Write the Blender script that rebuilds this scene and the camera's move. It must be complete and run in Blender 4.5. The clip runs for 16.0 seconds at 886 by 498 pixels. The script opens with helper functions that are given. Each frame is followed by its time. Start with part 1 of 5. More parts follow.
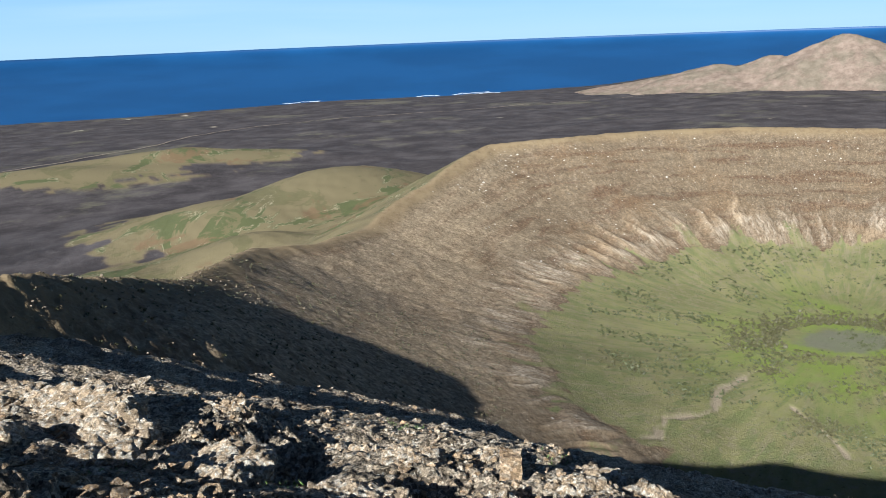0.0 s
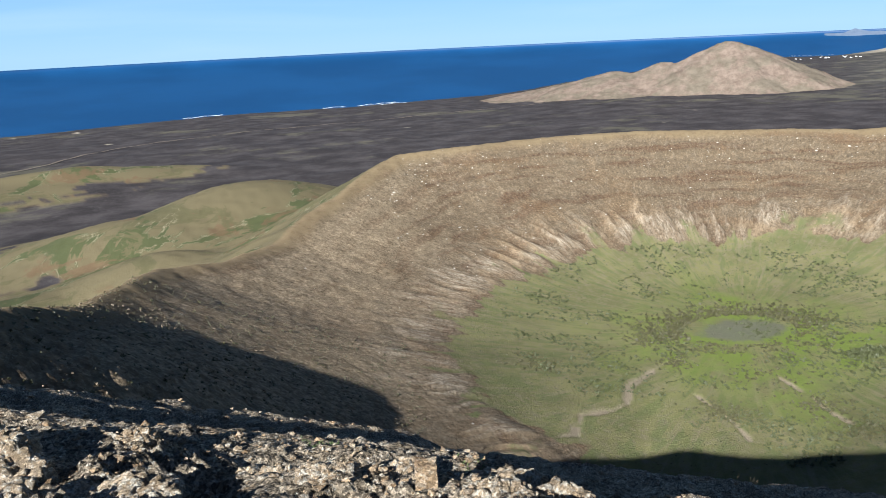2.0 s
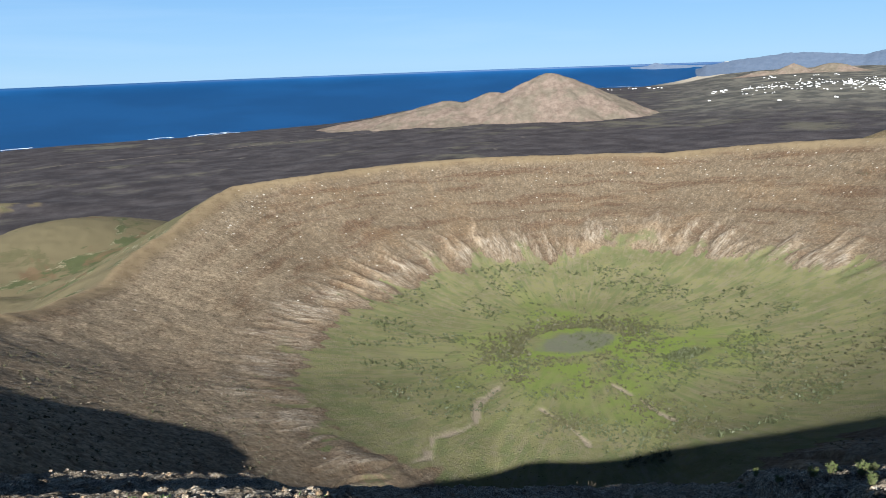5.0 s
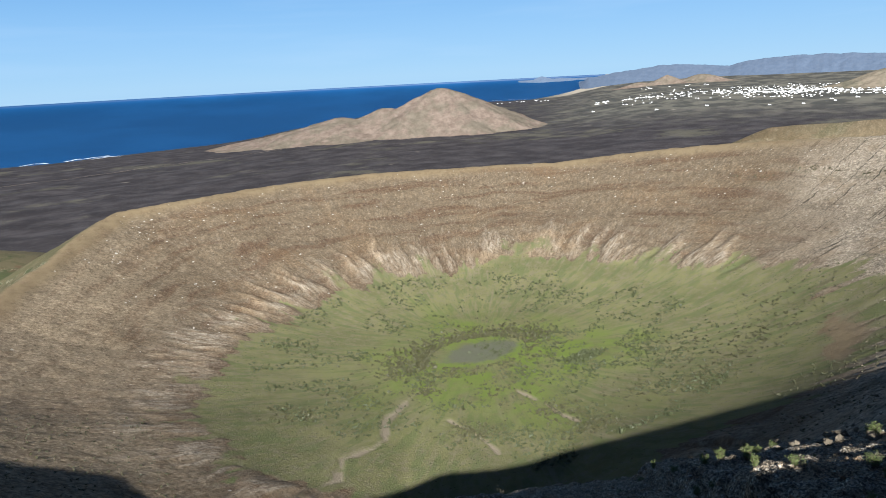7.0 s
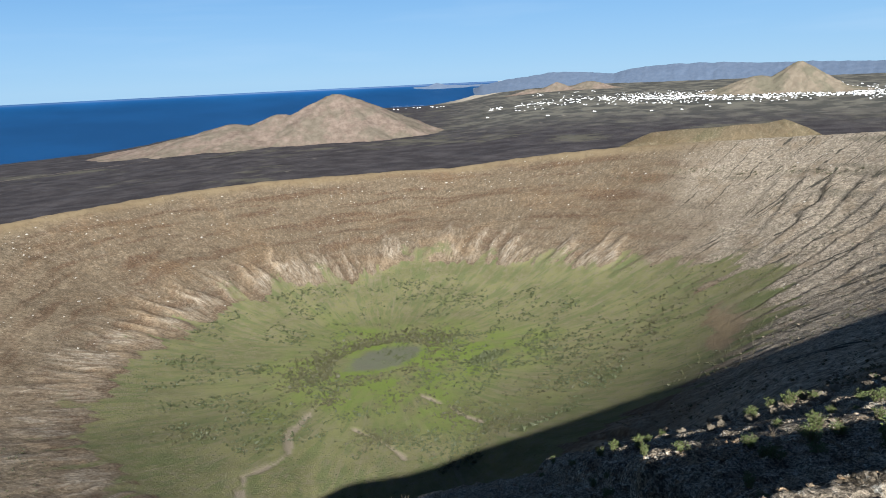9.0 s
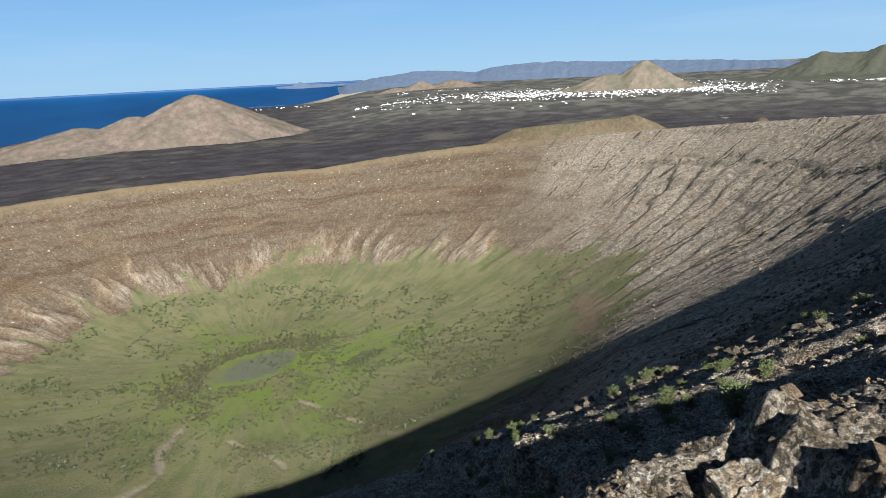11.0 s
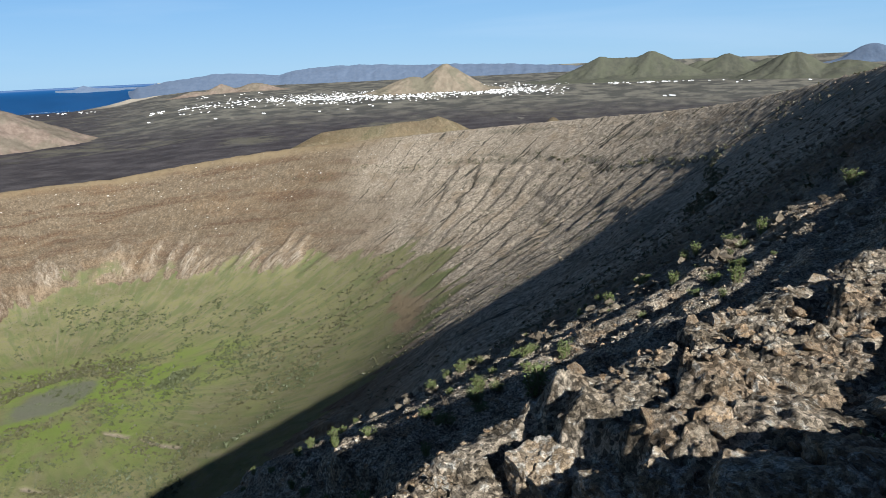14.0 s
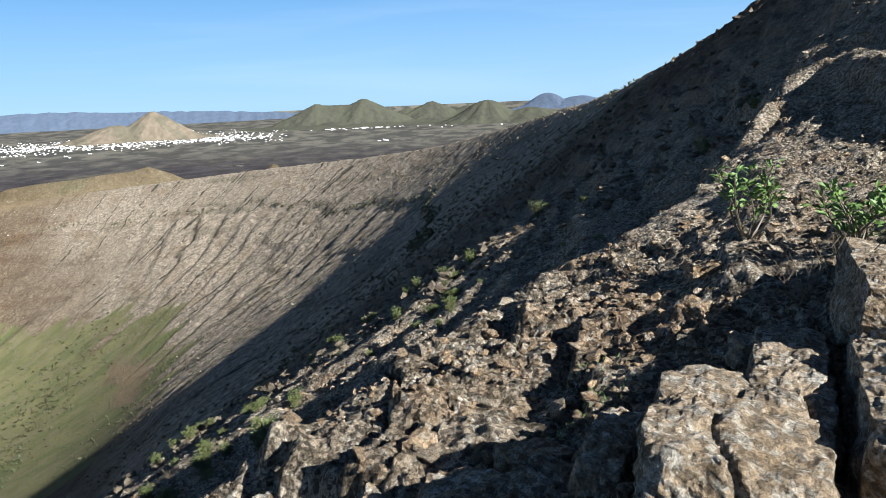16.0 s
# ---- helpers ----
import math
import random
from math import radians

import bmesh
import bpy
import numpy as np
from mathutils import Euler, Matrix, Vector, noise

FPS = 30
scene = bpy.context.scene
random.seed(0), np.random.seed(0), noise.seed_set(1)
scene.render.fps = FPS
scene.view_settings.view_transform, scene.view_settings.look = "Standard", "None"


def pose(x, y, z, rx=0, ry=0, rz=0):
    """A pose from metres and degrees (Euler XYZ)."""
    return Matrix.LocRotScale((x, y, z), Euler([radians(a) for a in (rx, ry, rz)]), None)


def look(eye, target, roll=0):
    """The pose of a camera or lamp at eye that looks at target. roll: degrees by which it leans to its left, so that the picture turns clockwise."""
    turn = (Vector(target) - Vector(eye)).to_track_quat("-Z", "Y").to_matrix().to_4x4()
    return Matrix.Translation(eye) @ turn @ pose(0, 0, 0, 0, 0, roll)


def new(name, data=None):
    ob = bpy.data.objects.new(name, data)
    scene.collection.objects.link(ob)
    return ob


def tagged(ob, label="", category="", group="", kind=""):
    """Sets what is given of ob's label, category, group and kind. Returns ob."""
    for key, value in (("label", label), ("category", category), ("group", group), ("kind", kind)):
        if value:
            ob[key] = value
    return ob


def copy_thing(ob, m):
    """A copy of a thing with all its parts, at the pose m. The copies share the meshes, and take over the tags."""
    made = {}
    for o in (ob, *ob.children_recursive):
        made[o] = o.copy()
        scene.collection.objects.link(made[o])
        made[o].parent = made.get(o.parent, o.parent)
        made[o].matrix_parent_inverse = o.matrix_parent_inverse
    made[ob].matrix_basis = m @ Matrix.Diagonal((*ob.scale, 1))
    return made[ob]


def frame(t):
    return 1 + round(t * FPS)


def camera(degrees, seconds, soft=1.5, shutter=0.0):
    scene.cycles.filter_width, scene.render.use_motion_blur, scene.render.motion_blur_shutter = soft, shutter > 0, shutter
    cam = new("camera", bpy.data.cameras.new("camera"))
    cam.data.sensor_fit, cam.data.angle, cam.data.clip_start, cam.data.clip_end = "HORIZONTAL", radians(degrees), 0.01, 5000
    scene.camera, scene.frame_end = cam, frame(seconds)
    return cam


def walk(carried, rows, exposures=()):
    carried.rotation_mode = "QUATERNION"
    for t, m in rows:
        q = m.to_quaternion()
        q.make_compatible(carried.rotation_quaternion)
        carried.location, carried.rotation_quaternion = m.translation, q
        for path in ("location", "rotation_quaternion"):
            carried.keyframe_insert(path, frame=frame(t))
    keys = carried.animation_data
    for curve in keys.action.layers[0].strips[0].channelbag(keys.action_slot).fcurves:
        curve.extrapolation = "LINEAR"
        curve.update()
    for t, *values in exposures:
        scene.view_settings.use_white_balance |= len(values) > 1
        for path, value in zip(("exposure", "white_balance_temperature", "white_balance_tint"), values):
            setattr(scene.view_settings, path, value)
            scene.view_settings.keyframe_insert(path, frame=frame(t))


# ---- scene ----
cam = camera(63.7, 16.0, soft=0.9)
ARM = 0.6  # the camera is held this far in front of the body it turns with


def held(rx, ry, rz):
    a = radians(-rz)
    return pose(ARM * math.sin(a), ARM * math.cos(a), 450, rx, ry, rz)


PATH = [
    (0.0, held(73.16, 2.17, -0.67)),
    (0.5, held(73.35, 2.42, -1.65)),
    (1.0, held(73.51, 2.51, -3.96)),
    (1.5, held(73.65, 2.66, -6.51)),
    (2.0, held(73.64, 2.66, -8.09)),
    (2.5, held(74.18, 2.50, -10.27)),
    (3.0, held(74.40, 2.68, -12.53)),
    (3.5, held(74.95, 2.20, -14.45)),
    (4.0, held(74.97, 2.23, -16.69)),
    (6.5, held(76.23, 2.24, -27.14)),
    (7.0, held(76.21, 2.88, -29.38)),
    (7.5, held(76.16, 3.05, -31.31)),
    (8.0, held(76.12, 2.99, -33.35)),
    (8.5, held(76.27, 2.99, -35.54)),
    (9.0, held(76.30, 2.58, -37.54)),
    (11.5, held(75.51, 2.77, -50.66)),
    (12.0, held(75.35, 2.60, -52.97)),
    (12.5, held(75.34, 2.41, -55.52)),
    (13.0, held(75.28, 2.41, -58.11)),
    (13.5, held(75.28, 2.41, -60.20)),
    (14.0, held(75.28, 2.46, -63.25)),
    (14.5, held(75.25, 2.27, -66.79)),
    (15.0, held(75.45, 2.19, -72.93)),
    (15.5, held(76.49, 2.58, -79.44)),
    (16.0, held(77.95, 2.39, -85.25)),
]
walk(cam, PATH, exposures=[(0, 1.33), (4, 1.23), (8, 1.1), (12.5, 1.0), (14, 1.05), (16, 1.3)])

# ---- light ----
SUN_AZ, SUN_EL = 212.0, 31.0
world = bpy.data.worlds.new("world")
scene.world = world
world.use_nodes = True
wn = world.node_tree.nodes
sky = wn.new("ShaderNodeTexSky")
sky.sky_type, sky.sun_disc = "NISHITA", False
sky.sun_elevation, sky.sun_rotation = radians(SUN_EL), radians(SUN_AZ)
sky.altitude, sky.air_density, sky.dust_density, sky.ozone_density = 400, 0.75, 0.0, 6.0
wn["Background"].inputs["Strength"].default_value = 0.022
wl = world.node_tree.links
aim, stretch, veil = wn.new("ShaderNodeTexCoord"), wn.new("ShaderNodeMapping"), wn.new("ShaderNodeTexNoise")
stretch.inputs["Scale"].default_value = (1.2, 1.2, 14.0)
veil.inputs["Scale"].default_value, veil.inputs["Detail"].default_value, veil.inputs["Distortion"].default_value = 1.6, 5.0, 0.4
thin, haze = wn.new("ShaderNodeMapRange"), wn.new("ShaderNodeMix")
for key, value in (("From Min", 0.5), ("From Max", 0.78), ("To Min", 0.0), ("To Max", 0.22)):
    thin.inputs[key].default_value = value
haze.data_type = "RGBA"
haze.inputs[7].default_value = (14.5, 17.0, 18.8, 1)
wl.new(aim.outputs["Generated"], stretch.inputs["Vector"]), wl.new(stretch.outputs[0], veil.inputs["Vector"])
wl.new(veil.outputs["Fac"], thin.inputs["Value"]), wl.new(thin.outputs[0], haze.inputs[0])
# a pale summer haze, thickest at the horizon and thinning upwards
parts, height_of, deep, air = wn.new("ShaderNodeSeparateXYZ"), wn.new("ShaderNodeMapRange"), wn.new("ShaderNodeMix"), wn.new("ShaderNodeMix")
deep.data_type = air.data_type = "RGBA"
deep.inputs[6].default_value, deep.inputs[7].default_value = (10.6, 15.4, 18.8, 1), (3.4, 9.8, 18.4, 1)
for key, value in (("From Min", 0.0), ("From Max", 0.22), ("To Min", 0.0), ("To Max", 1.0)):
    height_of.inputs[key].default_value = value
thick = wn.new("ShaderNodeMapRange")
thick.interpolation_type = "SMOOTHSTEP"
for key, value in (("From Min", 0.04), ("From Max", 0.42), ("To Min", 0.8), ("To Max", 0.0)):
    thick.inputs[key].default_value = value
wl.new(aim.outputs["Generated"], parts.inputs[0]), wl.new(parts.outputs[2], height_of.inputs["Value"]), wl.new(parts.outputs[2], thick.inputs["Value"])
wl.new(height_of.outputs[0], deep.inputs[0]), wl.new(deep.outputs[2], air.inputs[7]), wl.new(thick.outputs[0], air.inputs[0]), wl.new(sky.outputs[0], air.inputs[6])
wl.new(air.outputs[2], haze.inputs[6]), wl.new(haze.outputs[2], wn["Background"].inputs["Color"])
sun = new("sun", bpy.data.lights.new("sun", "SUN"))
sun.data.energy, sun.data.angle, sun.data.color = 5.0, radians(0.53), (1.0, 0.93, 0.82)
a = radians(SUN_AZ)
sun.matrix_world = look((math.sin(a) * math.cos(radians(SUN_EL)), math.cos(a) * math.cos(radians(SUN_EL)), math.sin(radians(SUN_EL))), (0, 0, 0))
scene.view_settings.use_white_balance = True
scene.view_settings.white_balance_temperature, scene.view_settings.white_balance_tint = 5600, 9

# ---- number helpers ----
EYE_Z = 450.0
SCRUB = np.random.default_rng(5)


def hash2(ix, iy, seed):
    h = (ix * 374761393 + iy * 668265263 + seed * 974711) & 0xFFFFFFFF
    h = ((h ^ (h >> 13)) * 1274126177) & 0xFFFFFFFF
    return ((h ^ (h >> 16)) & 0xFFFF) / 65535.0


def vnoise(x, y, seed=0):
    """Smooth noise, about -1 to 1."""
    ix, iy = np.floor(x).astype(np.int64), np.floor(y).astype(np.int64)
    fx, fy = x - ix, y - iy

    def corner(ox, oy):
        an = hash2(ix + ox, iy + oy, seed) * 2 * np.pi
        return np.cos(an) * (fx - ox) + np.sin(an) * (fy - oy)
    u, v = fx * fx * fx * (fx * (fx * 6 - 15) + 10), fy * fy * fy * (fy * (fy * 6 - 15) + 10)
    lo = corner(0, 0) * (1 - u) + corner(1, 0) * u
    hi = corner(0, 1) * (1 - u) + corner(1, 1) * u
    return (lo * (1 - v) + hi * v) * 1.5


def fbm(x, y, octaves=4, seed=0, gain=0.5):
    out, amp = 0.0, 1.0
    for o in range(octaves):
        out = out + amp * vnoise(x, y, seed + o * 17)
        x, y, amp = x * 2.03 + 5.1, y * 2.03 + 1.7, amp * gain
    return out


def cells(x, y, seed=0):
    """Scattered points: distances to the nearest and the second nearest, the nearest one's random value, and the way to it."""
    ix, iy = np.floor(x).astype(np.int64), np.floor(y).astype(np.int64)
    d1 = np.full(np.shape(x), 9.0)
    d2, who, tx, ty = d1.copy(), np.zeros(np.shape(x)), np.zeros(np.shape(x)), np.zeros(np.shape(x))
    for ox in (-1, 0, 1):
        for oy in (-1, 0, 1):
            cx, cy = ix + ox, iy + oy
            gx, gy = cx + hash2(cx, cy, seed) - x, cy + hash2(cx, cy, seed + 7) - y
            d = np.hypot(gx, gy)
            nearer = d < d1
            d2 = np.where(nearer, d1, np.minimum(d2, d))
            who = np.where(nearer, hash2(cx, cy, seed + 13), who)
            tx, ty = np.where(nearer, gx, tx), np.where(nearer, gy, ty)
            d1 = np.where(nearer, d, d1)
    return d1, d2, who, tx, ty


def step(a, b, x):
    t = np.clip((x - a) / (b - a), 0, 1)
    return t * t * (3 - 2 * t)


def smooth_min(a, b, k):
    h = np.clip(0.5 + 0.5 * (b - a) / k, 0, 1)
    return b * (1 - h) + a * h - k * h * (1 - h)


def bearing(x, y):
    return np.degrees(np.arctan2(x, y))


# Beyond NEAR the country is drawn together along the lines of sight, so that the horizon, 80 km off, lies within 4.8 km.
NEAR = 1600.0


def drawn_in(d):
    return np.where(d < NEAR, d, NEAR + 3200 * (1 - np.exp(-np.maximum(d - NEAR, 0) / 6000)))


def fold(x, y, z):
    """World place of a point of the true country (z above the sea), with the earth's curve."""
    d = np.maximum(np.hypot(x, y), 1e-6)
    f = drawn_in(d) / d
    return x * f, y * f, EYE_Z + (z - d * d / 1.46e7 - EYE_Z) * f


# ---- the caldera's shape ----
FLOOR_X, FLOOR_Y, FLOOR_Z = 371.0, 605.0, 166.0
# crest of the rim: bearing from the viewpoint, distance, drop below the eye
CREST = [(-75, 90, 3.0), (-60, 120, 26.0), (-45, 165, 47.0), (-33, 220, 55.8), (-28, 262, 73.1), (-24, 315, 93.4), (-21, 375, 115.4), (-17.7, 465, 134.8), (-15.3, 590, 163.4), (-10.4, 660, 184.8), (-6.2, 755, 199.0), (-0.9, 915, 185.2),
         (3.9, 1060, 160.0), (10, 1090, 156.0), (16.5, 1145, 154.0), (22.5, 1180, 153.0), (30, 1215, 156.0), (38, 1240, 156.0), (47, 1200, 132.1), (52, 1165, 120.7), (59, 1095, 107.3), (65.5, 1020, 92.7), (72, 930, 77.9), (79, 820, 62.9),
         (84.6, 715, 47.7), (88.5, 630, 32.3), (92, 540, 19.2), (95, 430, 8.2), (98, 300, 0.9), (102, 180, -5.5), (105.3, 115, -7.8), (108, 80, -8.1), (118, 42, -8.5), (150, 30, -11.0), (200, 28, -12.5), (260, 42, -7.0)]
BASE = [(15.8, 421), (11.9, 440), (8.6, 495), (7.6, 587), (9.6, 649), (11.3, 716), (12.6, 760), (16.2, 814), (18.5, 875), (22, 910), (27.4, 928), (31.2, 950), (34, 985), (38.7, 965), (44.2, 920),
        (48.2, 890), (51, 840), (55.5, 765), (57.2, 690), (56.8, 615), (55, 518), (48, 440), (40, 395), (28, 380), (20, 395)]


def ring(points):
    """Angle round the floor's middle and radius of points given by bearing and distance from the viewpoint."""
    out = []
    for p in points:
        x, y = p[1] * math.sin(radians(p[0])) - FLOOR_X, p[1] * math.cos(radians(p[0])) - FLOOR_Y
        out.append((math.atan2(y, x), math.hypot(x, y)) + tuple(p[2:]))
    return np.array(sorted(out))


VIEW_PHI = math.atan2(-FLOOR_Y, -FLOOR_X)
CREST_RING, BASE_RING = ring(CREST), ring(BASE)


def round_ring(table, column, phi):
    a = np.concatenate([table[:, 0] - 2 * np.pi, table[:, 0], table[:, 0] + 2 * np.pi])
    v = np.tile(table[:, column], 3)
    fine = np.linspace(-2 * np.pi, 2 * np.pi, 2881)
    w = np.interp(fine, a, v)
    k = np.hanning(13)
    w = np.convolve(np.pad(w, 6, mode="edge"), k / k.sum(), mode="valid")
    return np.interp(phi, fine, w)


def plain(x, y):
    """The lava plain, sloping to the coast."""
    d, az = np.hypot(x, y), bearing(x, y)
    shore = coast(az)
    north = 128 * np.clip((shore - d) / (shore - 1200), -0.4, 1)
    inland = 120 + 45 * step(2000, 6500, d) - 70 * step(8000, 25000, d)
    z = north + (inland - north) * step(36, 50, az)
    return z + fbm(x / 300, y / 300, 3, 31) * 5 * step(900, 1500, d) * step(-30, 60, z)


def coast(az):
    return np.interp(az, [-180, -45, -31, -22, -9, 1, 12, 15, 22, 28, 32, 36, 39, 41, 43, 46, 50, 56, 180],
                     [5300, 5300, 5350, 5150, 5470, 5470, 5980, 6500, 8500, 10500, 11500, 11500, 12500, 14500, 17500, 25000, 42000, 90000, 90000])


# low hills outside the rim: bearing, distance, height, length, width, turn
HILLS = [(-21, 2350, 48, 330, 150, 10), (-29, 2250, 34, 420, 200, 10), (-8, 1330, 95, 250, 160, 25), (-17, 1250, 60, 210, 120, -20), (-14.5, 1010, 60, 140, 100, 0), (-27, 1000, 30, 180, 90, 40),
         (71.7, 2600, 118, 70, 60, 0)]
# a long knoll behind the far rim: height along the bearing
KNOLL = [(46, 0), (49, 140), (51, 181), (53.5, 208), (58.3, 213), (61.3, 220), (62.7, 229), (64.3, 213), (65.6, 195), (68, 120), (72, 0)]


def hills(x, y):
    z = np.zeros_like(x)
    for az, d, h, la, lb, turn in HILLS:
        a = radians(az)
        px, py = x - d * math.sin(a), y - d * math.cos(a)
        c, s = math.cos(radians(turn)), math.sin(radians(turn))
        u, v = (px * c + py * s) / la, (-px * s + py * c) / lb
        z = (z ** 5 + (h * np.exp(-(u * u + v * v) * 0.9)) ** 5) ** 0.2
    along, over = zip(*KNOLL)
    back = np.interp(bearing(x, y), along, over) * np.exp(-((np.hypot(x, y) - 1450) / 85) ** 2)
    return (z ** 5 + back ** 5) ** 0.2


def near_slope(x, y):
    """Ground under and round the viewpoint, relative to the eye: a slope with two shelves and a scarp along it."""
    u, v, d = 0.93 * x - 0.37 * y, 0.37 * x + 0.93 * y, np.hypot(x, y)
    east = step(0.5, 4.5, u)
    brow = 9.0 - 3.6 * step(0.5, 3, u) - 1.8 * step(4.0, 4.7, u) - 0.13 * np.maximum(u - 5, 0) - 0.03 * np.clip(u - 9, 0, 5) ** 2
    wob = 0.5 * vnoise(u / 3, v / 9, 19)
    w = v + wob
    shelf = -0.25 - 0.12 * step(0.7, 1.5, w) + 0.24 * (np.clip(w, 1.5, 3.7) - 1.5) + 0.2 * (np.clip(w, -2.5, 0.7) - 0.7)
    west = 0.06 * (np.clip(w, 4, 8.5) - 4)
    scarp = 0.95 * step(0, 1.2, w - brow) + 0.3 * step(11, 18, v)
    z = -1.34 - 0.139 * x - 0.496 * y + 0.63 * np.tanh(y / 6) + 0.00104 * x * x - 0.00493 * x * y + 0.00039 * y * y
    hollow = 0.55 * np.exp(-((x + 1.75) / 0.55) ** 2 - ((y - 7.1) / 0.9) ** 2) + 0.4 * np.exp(-((x - 0.1) / 0.9) ** 2 - ((y - 6.25) / 0.35) ** 2) + 0.4 * np.exp(-((x + 0.6) / 0.7) ** 2 - ((y - 8.3) / 0.5) ** 2)
    low = 0.2 * step(4.5, 7, y) * (1 - step(2.5, 4.5, x)) * (1 - step(15, 30, d))
    # a lower bench beside the rubble terrace, and the bed of the jointed blocks
    lower = 0.58 * (1 - step(3.9, 4.35, u - 0.3 * (v - 2.6) + 0.3 * fbm(v / 0.8, u / 2, 3, 18))) * step(0.6, 1.3, v) * step(1.5, 3.0, x) * step(2.0, 3.0, d)
    pit = 0.2 * np.exp(-((x - 4.2) / 1.3) ** 2 - ((y + 1.3) / 0.75) ** 2) + 0.2 * np.exp(-((x - 3.5) ** 2 + (y + 2.7) ** 2) / 1.4)
    lower = lower - 0.36 * np.exp(-((v - 4.7 - wob) / 0.45) ** 2) * (1 - step(4.4, 5.4, u)) * step(1.0, 2.4, u)
    return z + (shelf * east + west * (1 - east)) * (1 - step(10, 20, d)) - scarp - hollow - low - lower - pit


def terraced(h, u, rise):
    """Steps of the given rise in a height h: gently sloping treads over steep risers."""
    q = h / rise
    i = np.floor(q)
    f = q - i
    return rise * (i + 0.22 * f + 0.78 * step(0.55, 0.97, f))


def place(x, y):
    """Heights (above the sea) and the fields that the materials use, for points of the true country."""
    d = np.hypot(x, y)
    fx, fy = x - FLOOR_X, y - FLOOR_Y
    rho, phi = np.hypot(fx, fy), np.arctan2(fy, fx)
    wob = fbm(phi * 9, rho / 400, 2, 3) * 14 * step(100, 500, d) * (1 - 0.85 * step(46, 58, bearing(x, y))) * (0.25 + 0.75 * step(3, 14, bearing(x, y)))
    rr, rf = round_ring(CREST_RING, 1, phi), round_ring(BASE_RING, 1, phi) + wob
    zr = EYE_Z - round_ring(CREST_RING, 2, phi)
    s = (rho - rf) / (rr - rf)
    t = np.clip(s, 0, 1.4)
    # under the viewpoint the wall drops more steeply from a brink
    turn = np.abs((phi - VIEW_PHI + np.pi) % (2 * np.pi) - np.pi)
    brink = 1 - step(0.12, 0.45, turn)
    # the walls rise from the floor in one hollow curve, steepest at the crest
    core = 0.22 + 0.2 * brink
    climb = np.clip((rho / rr - core) / (1 - core), 0, 1.4) ** (1.75 - 0.3 * step(48, 66, bearing(x, y)) - 0.4 * brink + 0.35 * np.exp(-((turn - 0.36) / 0.2) ** 2) * step(-20, -6, bearing(x, y)) * (1 - step(14, 26, bearing(x, y))))
    low = FLOOR_Z + 5 * np.clip(rho / 300, 0, 1.2) ** 2
    inner = low + (zr - low) * climb
    # fins and gullies, running down the wall
    right = step(48, 60, bearing(x, y) + fbm(x / 90, y / 90, 2, 14) * 5)
    warp = fbm(rho / 70, phi * 5, 2, 12) * 0.35
    comb = np.maximum(1 - 2.2 * np.abs(vnoise(phi * 10 + warp, rho / 900, 21)), 0.85 - 2.4 * np.abs(vnoise(phi * 23 + warp * 2, rho / 700, 22)))
    tall = 0.34 + 0.22 * vnoise(phi * 5, phi * 0, 23)
    fin = step(-0.25, 0.35, comb - t / tall) * step(-0.04, 0.14, s) * (1 - right)
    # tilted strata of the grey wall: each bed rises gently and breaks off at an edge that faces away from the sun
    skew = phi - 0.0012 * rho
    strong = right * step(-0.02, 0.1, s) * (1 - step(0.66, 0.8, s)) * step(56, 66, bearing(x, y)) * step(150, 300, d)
    beds, shade_seam = 0.0, 0.0
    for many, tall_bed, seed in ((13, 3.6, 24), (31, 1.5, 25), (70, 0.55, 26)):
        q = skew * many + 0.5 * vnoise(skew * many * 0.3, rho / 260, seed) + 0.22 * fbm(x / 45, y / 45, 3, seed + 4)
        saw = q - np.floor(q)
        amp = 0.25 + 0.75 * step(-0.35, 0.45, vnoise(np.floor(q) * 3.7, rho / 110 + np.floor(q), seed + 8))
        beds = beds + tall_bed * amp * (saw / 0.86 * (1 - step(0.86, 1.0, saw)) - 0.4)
        # marks the edges turned from the sun, whose shade the colour also carries
        shade_seam = np.maximum(shade_seam, (0.9 if many < 50 else 0.4) * amp * step(0.86, 0.92, saw))
    beds, shade_seam = beds * strong, shade_seam * strong * step(0.3, 0.8, strong)
    lines = fbm(phi * 60, rho / 300, 3, 41) * (0.6 - 0.5 * right) * (0.25 + 0.75 * step(2, 12, bearing(x, y))) * step(350, 600, d) * step(0.05, 0.3, s) * (1 - step(0.8, 1.0, s))
    ledge_s = 0.76 + 0.05 * vnoise(phi * 6, phi * 0, 51)
    ledge = 2.6 * step(-0.015, 0.015, t - ledge_s) + 1.8 * step(-0.01, 0.01, t - ledge_s + 0.17 + 0.03 * vnoise(phi * 9, phi * 0, 53))
    side = step(-4, 8, bearing(x, y))
    ledge = (ledge - 2.2) * step(0.4, 0.5, s) * (1 - step(0.95, 1.05, s)) * side
    seam = np.maximum(1 - step(0.0, 0.016, np.abs(t - ledge_s + 0.012)), 0.6 - step(0.0, 0.02, np.abs(t - ledge_s + 0.18)))
    inner = inner + (fin * (0.8 + 4.4 * step(6, 16, bearing(x, y))) + beds + lines + ledge) * step(60, 250, d) * step(0.0, 0.05, s)
    outer = zr - 0.46 * (rho - rr) + fbm(phi * 30, rho / 300, 3, 61) * 3 * step(80, 300, d) * step(0, 60, rho - rr)
    z = smooth_min(inner, outer, 6.0)
    floor = 1 - step(-0.02, 0.03, s)
    flat = plain(x, y) + hills(x, y)
    outside = step(1.0, 1.02, s)
    z = np.where(s > 1, -smooth_min(-z, -flat, 25.0), z)
